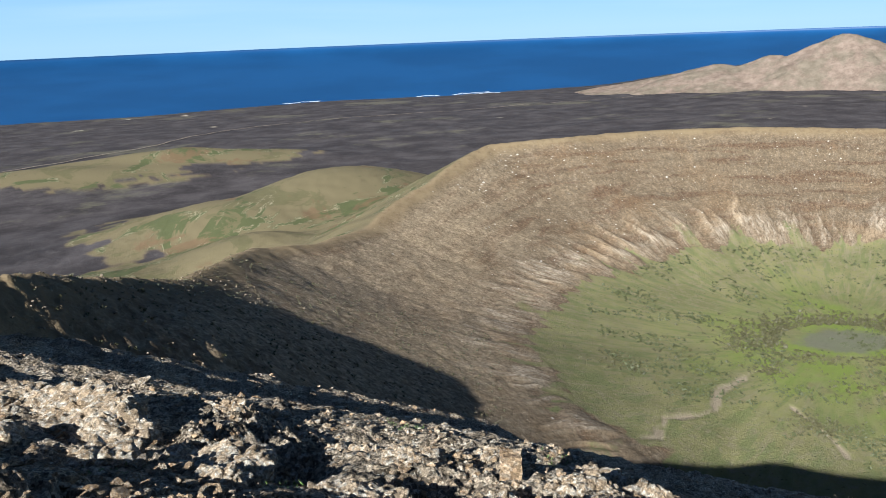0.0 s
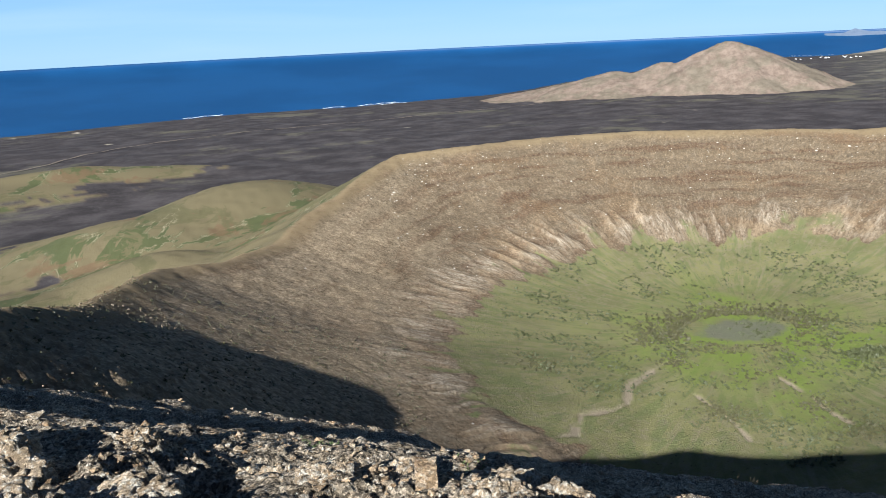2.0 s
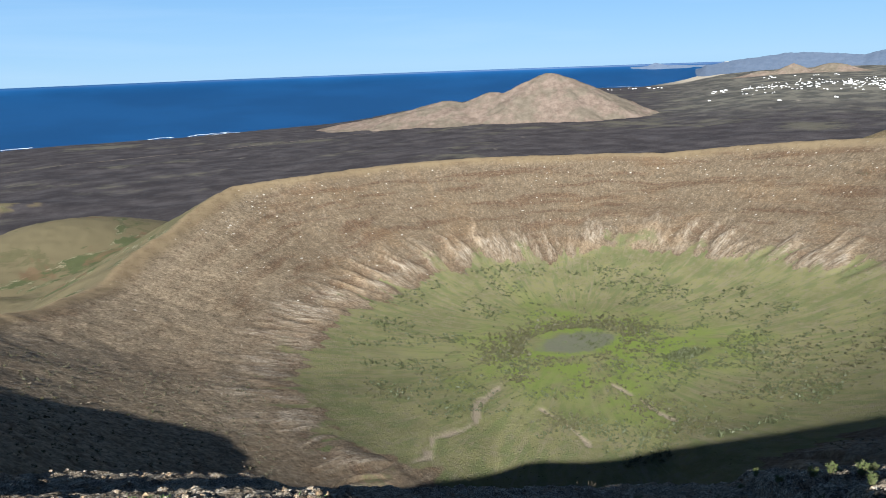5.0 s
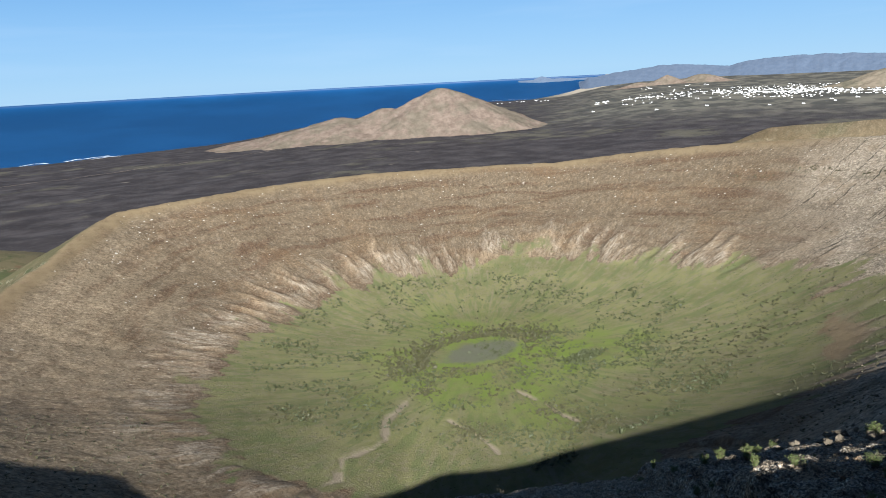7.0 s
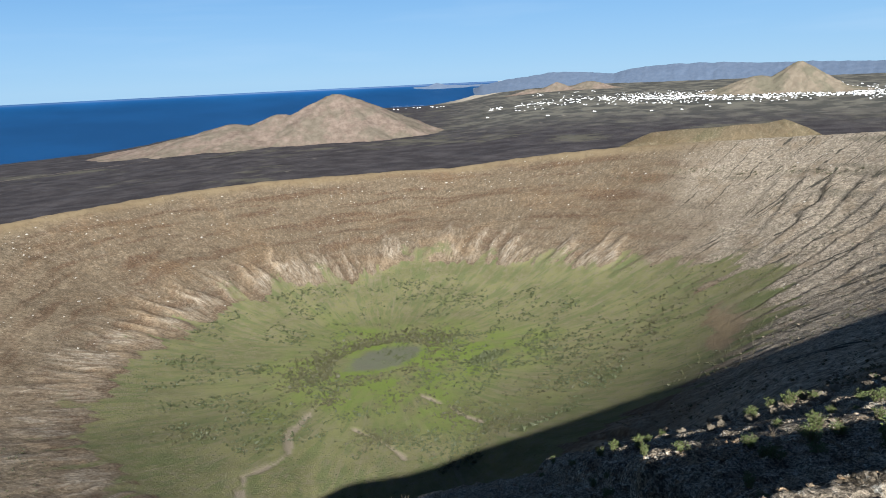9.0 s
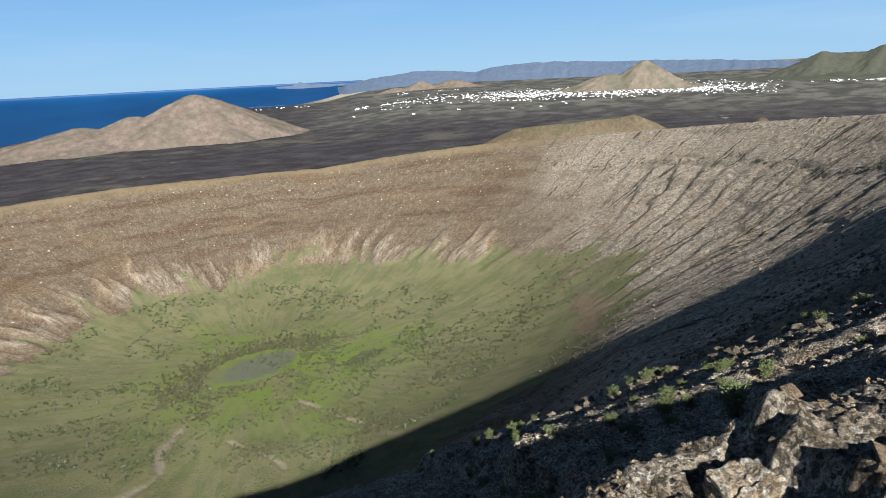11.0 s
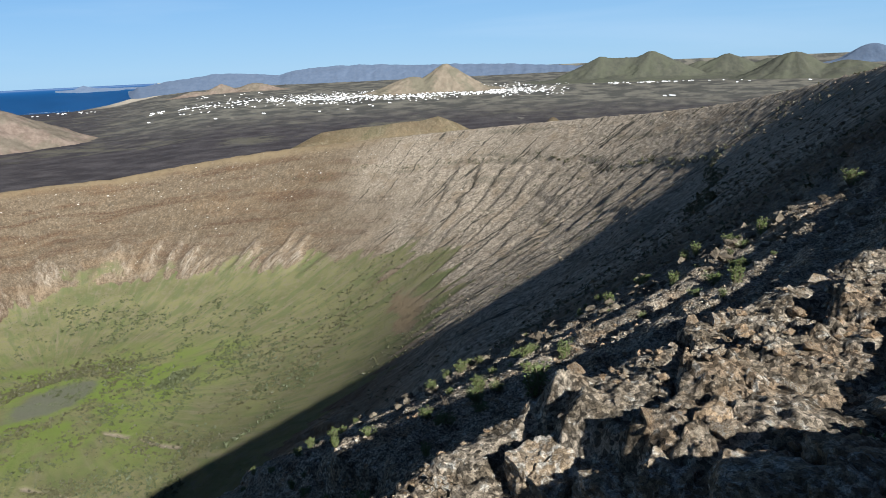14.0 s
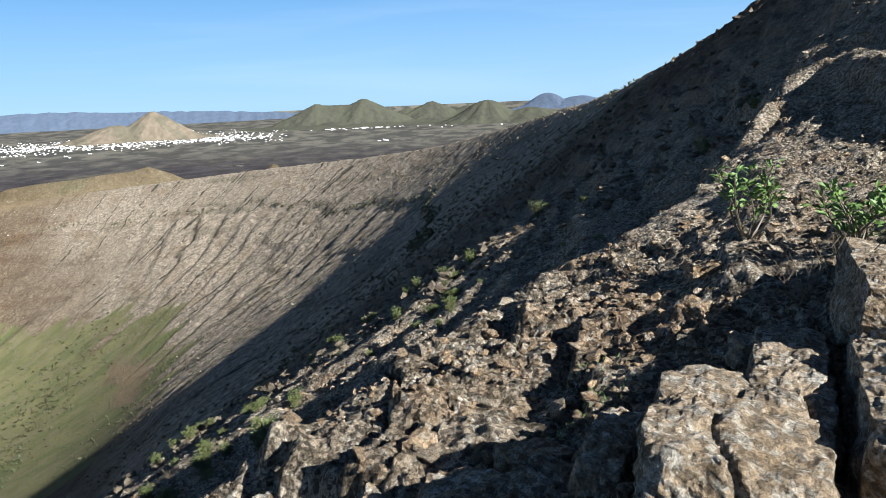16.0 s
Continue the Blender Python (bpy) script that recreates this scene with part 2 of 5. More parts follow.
    rough = fbm(x / 22, y / 22, 4, 71, 0.55) * (1.0 - 0.7 * right) * (0.45 + 0.55 * step(350, 600, d)) * step(25, 120, d) * (1 - floor) * (1 - step(1300, 1700, d))
    z = z + rough
    z = z + (fbm(x / 7, y / 7, 4, 73, 0.65) * (0.45 + 0.6 * step(64, 72, bearing(x, y))) - 0.3 * step(0.25, 0.5, np.abs(vnoise(x / 15, y / 9, 75)))) * right * (0.3 + 0.7 * step(450, 750, d)) * step(0.1, 0.3, s) * (1 - step(1.0, 1.1, s)) * step(60, 200, d)
    crag = fbm(x / 6, y / 6, 4, 77, 0.65) * (0.5 + 0.55 * (1 - step(-16, 2, bearing(x, y)))) - 0.3 * step(0.2, 0.45, np.abs(vnoise(x / 9, y / 6, 78)))
    z = z + crag * step(30, 80, d) * (1 - step(260, 420, d)) * (1 - right) * step(0.3, 0.5, s) * (1 - step(1.05, 1.2, s))
    w = 1 - step(25, 80, d)
    z = z * (1 - w) + (EYE_Z + near_slope(x, y)) * w
    return z, s, phi, rho, fin, np.maximum(shade_seam, seam * 0.55 * side * (1 - 0.85 * right) * step(0.4, 0.5, s) * (0.4 + 0.6 * step(-0.2, 0.3, vnoise(phi * 22, s * 0, 57)))), flat


# ---- materials ----
def material(name):
    m = bpy.data.materials.new(name)
    m.use_nodes = True
    return m, m.node_tree.nodes, m.node_tree.links, m.node_tree.nodes["Principled BSDF"]


def set_fields(me, **fields):
    for key, value in fields.items():
        at = me.attributes.new(key, "FLOAT", "POINT")
        at.data.foreach_set("value", np.ascontiguousarray(value, dtype=np.float32))


class Graph:
    """Short hand for node graphs."""

    def __init__(self, name):
        self.m, self.n, self.l, self.out = material(name)

    def put(self, socket, value):
        if hasattr(value, "is_output"):
            self.l.new(value, socket)
        elif isinstance(value, tuple) and len(value) == 3 and socket.type == "RGBA":
            socket.default_value = (*value, 1)
        else:
            socket.default_value = value

    def field(self, name):
        a = self.n.new("ShaderNodeAttribute")
        a.attribute_name = name
        return a.outputs["Fac"]

    def coords(self, kind="Object"):
        return self.n.new("ShaderNodeTexCoord").outputs[kind]

    def random(self):
        return self.n.new("ShaderNodeObjectInfo").outputs["Random"]

    def vec(self, x, y, z):
        c = self.n.new("ShaderNodeCombineXYZ")
        for s, v in zip(c.inputs, (x, y, z)):
            self.put(s, v)
        return c.outputs[0]

    def math(self, op, a, b=0.0, clamp=False):
        m = self.n.new("ShaderNodeMath")
        m.operation, m.use_clamp = op, clamp
        self.put(m.inputs[0], a), self.put(m.inputs[1], b)
        return m.outputs[0]

    def noise(self, vector, scale, detail=5.0, rough=0.6, distort=0.0):
        t = self.n.new("ShaderNodeTexNoise")
        self.put(t.inputs["Vector"], vector)
        t.inputs["Scale"].default_value, t.inputs["Detail"].default_value = scale, detail
        t.inputs["Roughness"].default_value, t.inputs["Distortion"].default_value = rough, distort
        return t.outputs["Fac"]

    def voronoi(self, vector, scale, feature="F1", out="Distance"):
        t = self.n.new("ShaderNodeTexVoronoi")
        t.feature = feature
        self.put(t.inputs["Vector"], vector)
        t.inputs["Scale"].default_value = scale
        return t.outputs[out]

    def ramp(self, value, lo, hi, a=0.0, b=1.0):
        r = self.n.new("ShaderNodeMapRange")
        r.interpolation_type = "SMOOTHSTEP"
        self.put(r.inputs["Value"], value)
        for k, v in (("From Min", lo), ("From Max", hi), ("To Min", a), ("To Max", b)):
            self.put(r.inputs[k], v)
        return r.outputs[0]

    def mix(self, factor, a, b, mode="MIX"):
        x = self.n.new("ShaderNodeMix")
        x.data_type, x.blend_type = "RGBA", mode
        self.put(x.inputs[0], factor), self.put(x.inputs[6], a), self.put(x.inputs[7], b)
        return x.outputs[2]

    def bump(self, height, strength, distance):
        b = self.n.new("ShaderNodeBump")
        b.inputs["Strength"].default_value, b.inputs["Distance"].default_value = strength, distance
        self.put(b.inputs["Height"], height)
        self.l.new(b.outputs[0], self.out.inputs["Normal"])

    def finish(self, colour, roughness=0.9, specular=0.2):
        self.put(self.out.inputs["Base Color"], colour)
        self.put(self.out.inputs["Roughness"], roughness)
        self.put(self.out.inputs["Specular IOR Level"], specular)
        return self.m


def ground_material():
    g = Graph("volcanic_ground")
    p = g.coords()
    around, along, up = g.field("around"), g.field("along"), g.field("up")
    down = g.vec(around, along, 0.0)
    fall = g.vec(g.math("MULTIPLY", around, 2.6), g.math("MULTIPLY", along, 1.5), 0.0)
    level = g.vec(g.math("MULTIPLY", around, 0.12), g.math("MULTIPLY", up, 13.0), 0.0)
    # bare slope: ash brown in level bands, with stones
    big, mid, fine = g.noise(p, 0.012, 4), g.noise(p, 0.11, 5), g.noise(p, 1.3, 4)
    brown = g.mix(g.ramp(mid, 0.32, 0.70), (0.150, 0.110, 0.067), (0.205, 0.153, 0.096))
    band = g.noise(level, 1.0, 5, 0.6, 0.3)
    brown = g.mix(g.math("MULTIPLY", g.ramp(band, 0.49, 0.60), 0.9), brown, (0.125, 0.078, 0.045))
    brown = g.mix(g.math("MULTIPLY", g.ramp(big, 0.50, 0.68), 0.3), brown, (0.24, 0.15, 0.075))
    streak = g.noise(fall, 1.0, 6, 0.7, 0.5)
    grain = g.noise(p, 0.24, 8, 0.82)
    brown = g.mix(g.math("MULTIPLY", g.ramp(streak, 0.50, 0.70), 0.22), brown, (0.34, 0.29, 0.22))
    brown = g.mix(g.math("MULTIPLY", g.ramp(grain, 0.53, 0.66), 0.75), brown, (0.33, 0.262, 0.182))
    brown = g.mix(g.math("MULTIPLY", g.ramp(grain, 0.47, 0.35), 0.75), brown, (0.085, 0.068, 0.045))
    stones = g.ramp(g.noise(p, 0.9, 5, 0.85), 0.57, 0.66)
    brown = g.mix(g.math("MULTIPLY", stones, 0.8), brown, (0.37, 0.315, 0.235))
    dark = g.ramp(g.noise(p, 1.2, 5, 0.85), 0.45, 0.35)
    brown = g.mix(g.math("MULTIPLY", dark, 0.8), brown, (0.055, 0.046, 0.032))
    spots = g.math("LESS_THAN", g.voronoi(p, 0.09), g.ramp(g.noise(level, 2.2, 4, 0.6), 0.50, 0.75, 0.0, 0.24))
    brown = g.mix(g.math("MULTIPLY", spots, 0.85), brown, (0.62, 0.58, 0.50))
    # pale tuff fins, streaked down the wall
    pale = g.mix(g.ramp(streak, 0.40, 0.62), (0.25, 0.185, 0.12), (0.43, 0.36, 0.265))
    pale = g.mix(g.math("MULTIPLY", g.ramp(grain, 0.46, 0.36), 0.7), pale, (0.20, 0.15, 0.10))
    pale = g.mix(g.ramp(big, 0.5, 0.7), pale, (0.34, 0.25, 0.155))
    pale_amount = g.math("MULTIPLY", g.field("pale"), g.ramp(g.noise(fall, 1.4, 6, 0.75), 0.36, 0.52), True)
    tan = g.mix(g.ramp(grain, 0.38, 0.62), (0.24, 0.178, 0.108), (0.46, 0.36, 0.235))
    # left wall lightened in colour to make up for its grazing sunlight
    brown = g.mix(g.math("MULTIPLY", g.field("lit_tan"), g.ramp(mid, 0.30, 0.60, 0.45, 0.85)), brown, tan)
    c = g.mix(pale_amount, brown, pale)
    shade = g.math("MULTIPLY", g.ramp(g.voronoi(p, 0.55, out="Color"), 0.15, 0.85, 0.80, 1.17), g.ramp(g.noise(fall, 2.2, 6, 0.75), 0.38, 0.62, 0.86, 1.12))
    c = g.mix(1.0, c, g.vec(shade, shade, shade), "MULTIPLY")
    # grey bare rock of the other wall
    grey = g.mix(g.ramp(g.noise(p, 0.3, 8, 0.85), 0.40, 0.62), (0.26, 0.208, 0.145), (0.56, 0.462, 0.34))
    patch = g.mix(g.ramp(g.noise(p, 0.03, 5, 0.65), 0.5, 0.66), (0.0, 0.0, 0.0), (0.75, 0.75, 0.75))
    grey = g.mix(patch, grey, g.mix(grain, (0.23, 0.17, 0.11), (0.38, 0.29, 0.19)))
    # narrow gullies down the wall: their shade is drawn as thin dark lines
    bend = g.math("MULTIPLY", g.noise(p, 0.02, 3), 0.9)
    gully_shade = g.noise(g.vec(g.math("ADD", g.math("MULTIPLY", around, 0.85), bend), g.math("MULTIPLY", along, 0.05), 0.0), 1.0, 2, 0.5)
    gully_shade = g.math("ABSOLUTE", g.math("SUBTRACT", gully_shade, 0.5))
    gully_shade = g.math("MULTIPLY", g.ramp(gully_shade, 0.015, 0.004), g.ramp(g.noise(p, 0.035, 6, 0.8), 0.40, 0.54))
    grey = g.mix(g.math("MULTIPLY", gully_shade, 0.9), grey, (0.05, 0.047, 0.035))
    grey = g.mix(g.math("MULTIPLY", g.ramp(g.noise(p, 0.4, 7, 0.8), 0.45, 0.36), 0.85), grey, (0.06, 0.055, 0.04))
    grey = g.mix(g.math("MULTIPLY", g.ramp(band, 0.56, 0.66), 0.4), grey, (0.09, 0.085, 0.055))
    block = g.voronoi(p, 0.42, out="Color")
    shade = g.ramp(block, 0.12, 0.85, 0.74, 1.17)
    grey = g.mix(1.0, grey, g.vec(shade, shade, shade), "MULTIPLY")
    joint = g.math("MULTIPLY", g.ramp(g.voronoi(p, 0.23, "DISTANCE_TO_EDGE"), 0.10, 0.03), g.ramp(mid, 0.42, 0.58))
    grey = g.mix(g.math("MULTIPLY", joint, 0.35), grey, (0.06, 0.052, 0.04))
    c = g.mix(g.field("grey"), c, grey)
    # painted shade on the strata's broken edges, and the dark ledge seams
    c = g.mix(g.math("MULTIPLY", g.field("shade_seam"), 0.75), c, (0.075, 0.065, 0.045))
    ochre = g.mix(fine, (0.22, 0.16, 0.085), (0.31, 0.235, 0.135))
    c = g.mix(g.math("MULTIPLY", g.field("ochre"), g.ramp(mid, 0.3, 0.6, 0.6, 1.0)), c, ochre)
    # grass, thinner up the scree in tongues
    tone = g.noise(p, 0.022, 5, 0.6)
    grass = g.mix(g.ramp(tone, 0.36, 0.64), (0.168, 0.160, 0.070), (0.228, 0.212, 0.092))
    grass = g.mix(g.ramp(g.noise(p, 0.14, 6, 0.75), 0.44, 0.68), grass, (0.225, 0.195, 0.118))
    tongue = g.ramp(g.noise(down, 0.9, 4, 0.6), 0.46, 0.62)
    grass = g.mix(g.math("MULTIPLY", tongue, 0.6), grass, (0.125, 0.15, 0.055))
    rill = g.noise(g.vec(g.math("MULTIPLY", around, 1.6), g.math("MULTIPLY", along, 0.35), 0.0), 1.0, 6, 0.7, 0.3)
    grass = g.mix(g.math("MULTIPLY", g.ramp(rill, 0.54, 0.64), 0.55), grass, (0.25, 0.21, 0.13))
    speck = g.noise(p, 0.7, 6, 0.85)
    grass = g.mix(g.math("MULTIPLY", g.ramp(speck, 0.45, 0.33), 0.4), grass, (0.08, 0.09, 0.036))
    grass = g.mix(g.math("MULTIPLY", g.ramp(speck, 0.56, 0.68), 0.25), grass, (0.29, 0.27, 0.15))
    dots = g.math("MULTIPLY", g.ramp(g.voronoi(p, 0.30), 0.24, 0.16), g.ramp(g.noise(p, 0.03, 5, 0.7), 0.47, 0.60))
    grass = g.mix(g.math("MULTIPLY", dots, 0.75), grass, (0.045, 0.055, 0.022))
    lush = g.math("MULTIPLY", g.field("lush"), g.ramp(g.noise(p, 0.035, 5, 0.65), 0.36, 0.58))
    grass = g.mix(lush, grass, g.mix(fine, (0.14, 0.19, 0.034), (0.20, 0.25, 0.05)))
    # farmed hills outside: green fields, tan and brown earth, thin pale walls between
    fields = g.noise(p, 0.0062, 6, 0.62, 0.9)
    plot = g.mix(g.ramp(fields, 0.44, 0.46), (0.084, 0.092, 0.04), (0.155, 0.128, 0.070))
    plot = g.mix(g.ramp(g.noise(p, 0.011, 7, 0.7, 0.6), 0.53, 0.55), plot, g.mix(mid, (0.102, 0.096, 0.045), (0.145, 0.124, 0.066)))
    plot = g.mix(g.math("MULTIPLY", g.ramp(g.noise(p, 0.009, 7, 0.7, 0.4), 0.57, 0.64), 0.8), plot, (0.15, 0.098, 0.055))
    thread = g.math("ABSOLUTE", g.math("SUBTRACT", fields, 0.44))
    plot = g.mix(g.math("MULTIPLY", g.ramp(thread, 0.006, 0.002), g.ramp(big, 0.42, 0.55, 0.0, 0.7)), plot, (0.33, 0.28, 0.185))
    c = g.mix(g.field("downs"), c, plot)
    edge = g.math("MULTIPLY", g.math("SUBTRACT", g.noise(g.vec(g.math("MULTIPLY", around, 1.3), g.math("MULTIPLY", along, 0.6), 0.0), 1.6, 7, 0.75), 0.5), 0.4)
    ragged = g.math("MULTIPLY", g.math("SUBTRACT", g.noise(p, 0.07, 7, 0.75), 0.5), 1.3)
    green_amount = g.ramp(g.math("ADD", g.field("green"), g.math("ADD", edge, ragged)), 0.38, 0.62)
    c = g.mix(green_amount, c, grass)
    silt = g.math("MULTIPLY", g.ramp(g.math("ADD", g.field("pond"), g.math("MULTIPLY", g.math("SUBTRACT", g.noise(p, 0.09, 7, 0.75), 0.5), 1.4)), 0.15, 0.65), 0.9)
    c = g.mix(silt, c, g.mix(g.noise(p, 0.3, 6, 0.7), (0.115, 0.115, 0.075), (0.19, 0.185, 0.135)))
    c = g.mix(g.math("MULTIPLY", g.field("track"), g.ramp(g.noise(p, 0.06, 6, 0.7), 0.30, 0.46)), c, g.mix(fine, (0.25, 0.20, 0.13), (0.36, 0.30, 0.21)))
    # lava plain
    wide = g.vec(g.field("east"), g.field("north"), 0.0)
    lava = g.mix(g.ramp(g.noise(wide, 3.0, 9, 0.72), 0.38, 0.66), (0.030, 0.026, 0.026), (0.064, 0.056, 0.055))
    lava = g.mix(g.math("MULTIPLY", g.ramp(g.noise(wide, 14.0, 6, 0.8), 0.53, 0.66), 0.35), lava, (0.095, 0.086, 0.08))
    lava = g.mix(g.math("MULTIPLY", g.ramp(g.noise(wide, 0.55, 8, 0.72), 0.54, 0.62), 0.55), lava, (0.12, 0.11, 0.075))
    lava = g.mix(g.ramp(g.noise(wide, 0.9, 6, 0.6), 0.70, 0.73), lava, (0.26, 0.235, 0.18))
    farm = g.mix(g.ramp(g.noise(p, 0.012, 5, 0.6), 0.42, 0.6), (0.065, 0.062, 0.052), (0.14, 0.128, 0.10))
    lava = g.mix(g.field("farm"), lava, farm)
    lava = g.mix(g.field("sand"), lava, g.mix(mid, (0.30, 0.25, 0.18), (0.42, 0.37, 0.29)))
    c = g.mix(1.0, c, (0.80, 0.80, 0.80), "MULTIPLY")
    c = g.mix(g.field("lava"), c, lava)
    # crust beside the viewpoint: lichened grey rock, rusty where broken
    crust = g.mix(g.ramp(g.noise(p, 2.6, 7, 0.72), 0.38, 0.64), (0.19, 0.15, 0.10), (0.43, 0.355, 0.26))
    rust = g.ramp(g.noise(p, 0.55, 7, 0.75), 0.52, 0.62)
    crust = g.mix(g.math("MULTIPLY", rust, 0.75), crust, g.mix(g.noise(p, 9.0, 6, 0.75), (0.19, 0.122, 0.07), (0.42, 0.30, 0.18)))
    lichen = g.ramp(g.noise(p, 8.0, 7, 0.75), 0.54, 0.64)
    crust = g.mix(g.math("MULTIPLY", lichen, 0.75), crust, g.mix(fine, (0.42, 0.40, 0.34), (0.62, 0.585, 0.50)))
    crust = g.mix(g.ramp(g.noise(p, 26.0, 5, 0.75), 0.44, 0.32), crust, (0.06, 0.05, 0.04))
    shade = g.math("MULTIPLY", g.ramp(g.voronoi(p, 26.0, out="Color"), 0.25, 0.75, 0.45, 1.5), g.ramp(g.noise(p, 60.0, 5, 0.85), 0.40, 0.60, 0.6, 1.35))
    crust = g.mix(1.0, crust, g.vec(shade, shade, shade), "MULTIPLY")
    c = g.mix(g.field("crust"), c, crust)
    by = g.field("crust")
    h = g.math("ADD", g.math("MULTIPLY", g.noise(p, 0.45, 5, 0.72), g.ramp(by, 0.0, 1.0, 1.0, 0.3)), g.math("MULTIPLY", g.math("ADD", g.noise(p, 11.0, 8, 0.8), g.math("MULTIPLY", g.voronoi(p, 16.0), 0.7)), g.math("MULTIPLY", by, 0.10)))
    g.bump(h, 0.9, 1.25)
    return g.finish(c, 0.95, 0.1)


def sea_material():
    g = Graph("sea_water")
    p = g.coords()
    c = g.mix(g.ramp(g.noise(p, 0.0016, 4), 0.4, 0.65), (0.008, 0.045, 0.125), (0.010, 0.055, 0.15))
    g.bump(g.noise(p, 0.05, 4), 0.3, 1.0)
    return g.finish(c, 0.5, 0.2)


def cone_material(name, low, high, veg=0.0):
    g = Graph(name)
    p = g.coords()
    c = g.mix(g.ramp(g.noise(p, 0.04, 9, 0.7), 0.28, 0.74), low, high)
    c = g.mix(g.math("MULTIPLY", g.ramp(g.noise(p, 0.012, 4), 0.42, 0.6), veg), c, (0.082, 0.084, 0.054))
    g.bump(g.noise(p, 0.05, 7, 0.68), 0.4, 5.0)
    return g.finish(c, 0.95, 0.1)


GROUND = ground_material()
SEA = sea_material()

# ---- ground: one sheet, finer towards the viewpoint ----
def sheet(rows_d, bearings):
    a = np.radians(bearings)
    return rows_d[:, None] * np.sin(a)[None, :], rows_d[:, None] * np.cos(a)[None, :]


def grid_mesh(name, px, py, pz, closed):
    nr, nc = px.shape
    co = np.stack([px, py, pz], -1).reshape(-1, 3).astype(np.float32)
    i, j = np.meshgrid(np.arange(nr - 1), np.arange(nc if closed else nc - 1), indexing="ij")
    k = (j + 1) % nc
    quads = np.stack([i * nc + j, i * nc + k, (i + 1) * nc + k, (i + 1) * nc + j], -1)[..., ::-1].reshape(-1).astype(np.int32)
    me = bpy.data.meshes.new(name)
    me.vertices.add(len(co)), me.loops.add(len(quads)), me.polygons.add(len(quads) // 4)
    me.vertices.foreach_set("co", co.ravel())
    me.loops.foreach_set("vertex_index", quads)
    me.polygons.foreach_set("loop_start", np.arange(0, len(quads), 4, dtype=np.int32))
    me.update(calc_edges=True)
    return me


def spaced(a, b, ratio):
    return np.geomspace(a, b, int(math.log(b / a) / ratio) + 1)[:-1]


BEARINGS = np.concatenate([np.arange(-82, -46, 0.5), np.arange(-46, 126, 0.22), np.arange(126, 150, 0.8), np.arange(150, 278, 2.0)])
ROWS_D = np.concatenate([[0.02], spaced(0.5, 2, 0.016), spaced(2, 40, 0.0072), spaced(40, 180, 0.0085), spaced(180, 300, 0.011), spaced(300, 1350, 0.0048), spaced(1350, 90000, 0.016), [90000.0]])


TRACKS = [  # dry gullies and paths on the floor: bearing and distance from the viewpoint, width
    ([(26.8, 614), (25.2, 599), (23.9, 567), (22.8, 543), (22.8, 513), (21.6, 493), (18.9, 469), (18.2, 436), (16.5, 420)], 2.5),
    ([(28.5, 548), (30.5, 525), (31.9, 505), (32.6, 491)], 1.8), ([(34.6, 603), (37.0, 576), (39.4, 541), (40.8, 522)], 1.5)]


def near_line(x, y, line, width):
    px = [d * math.sin(radians(b)) for b, d in line]
    py = [d * math.cos(radians(b)) for b, d in line]
    best = np.full(x.shape, 1e9)
    wob = fbm(x / 25, y / 25, 3, 93) * 6
    for i in range(len(px) - 1):
        ex, ey = px[i + 1] - px[i], py[i + 1] - py[i]
        k = np.clip(((x - px[i]) * ex + (y - py[i]) * ey) / (ex * ex + ey * ey), 0, 1)
        best = np.minimum(best, np.hypot(x - px[i] - k * ex, y - py[i] - k * ey))
    return 1 - step(0.5, 1.3, (best + wob * 0.5) / width)


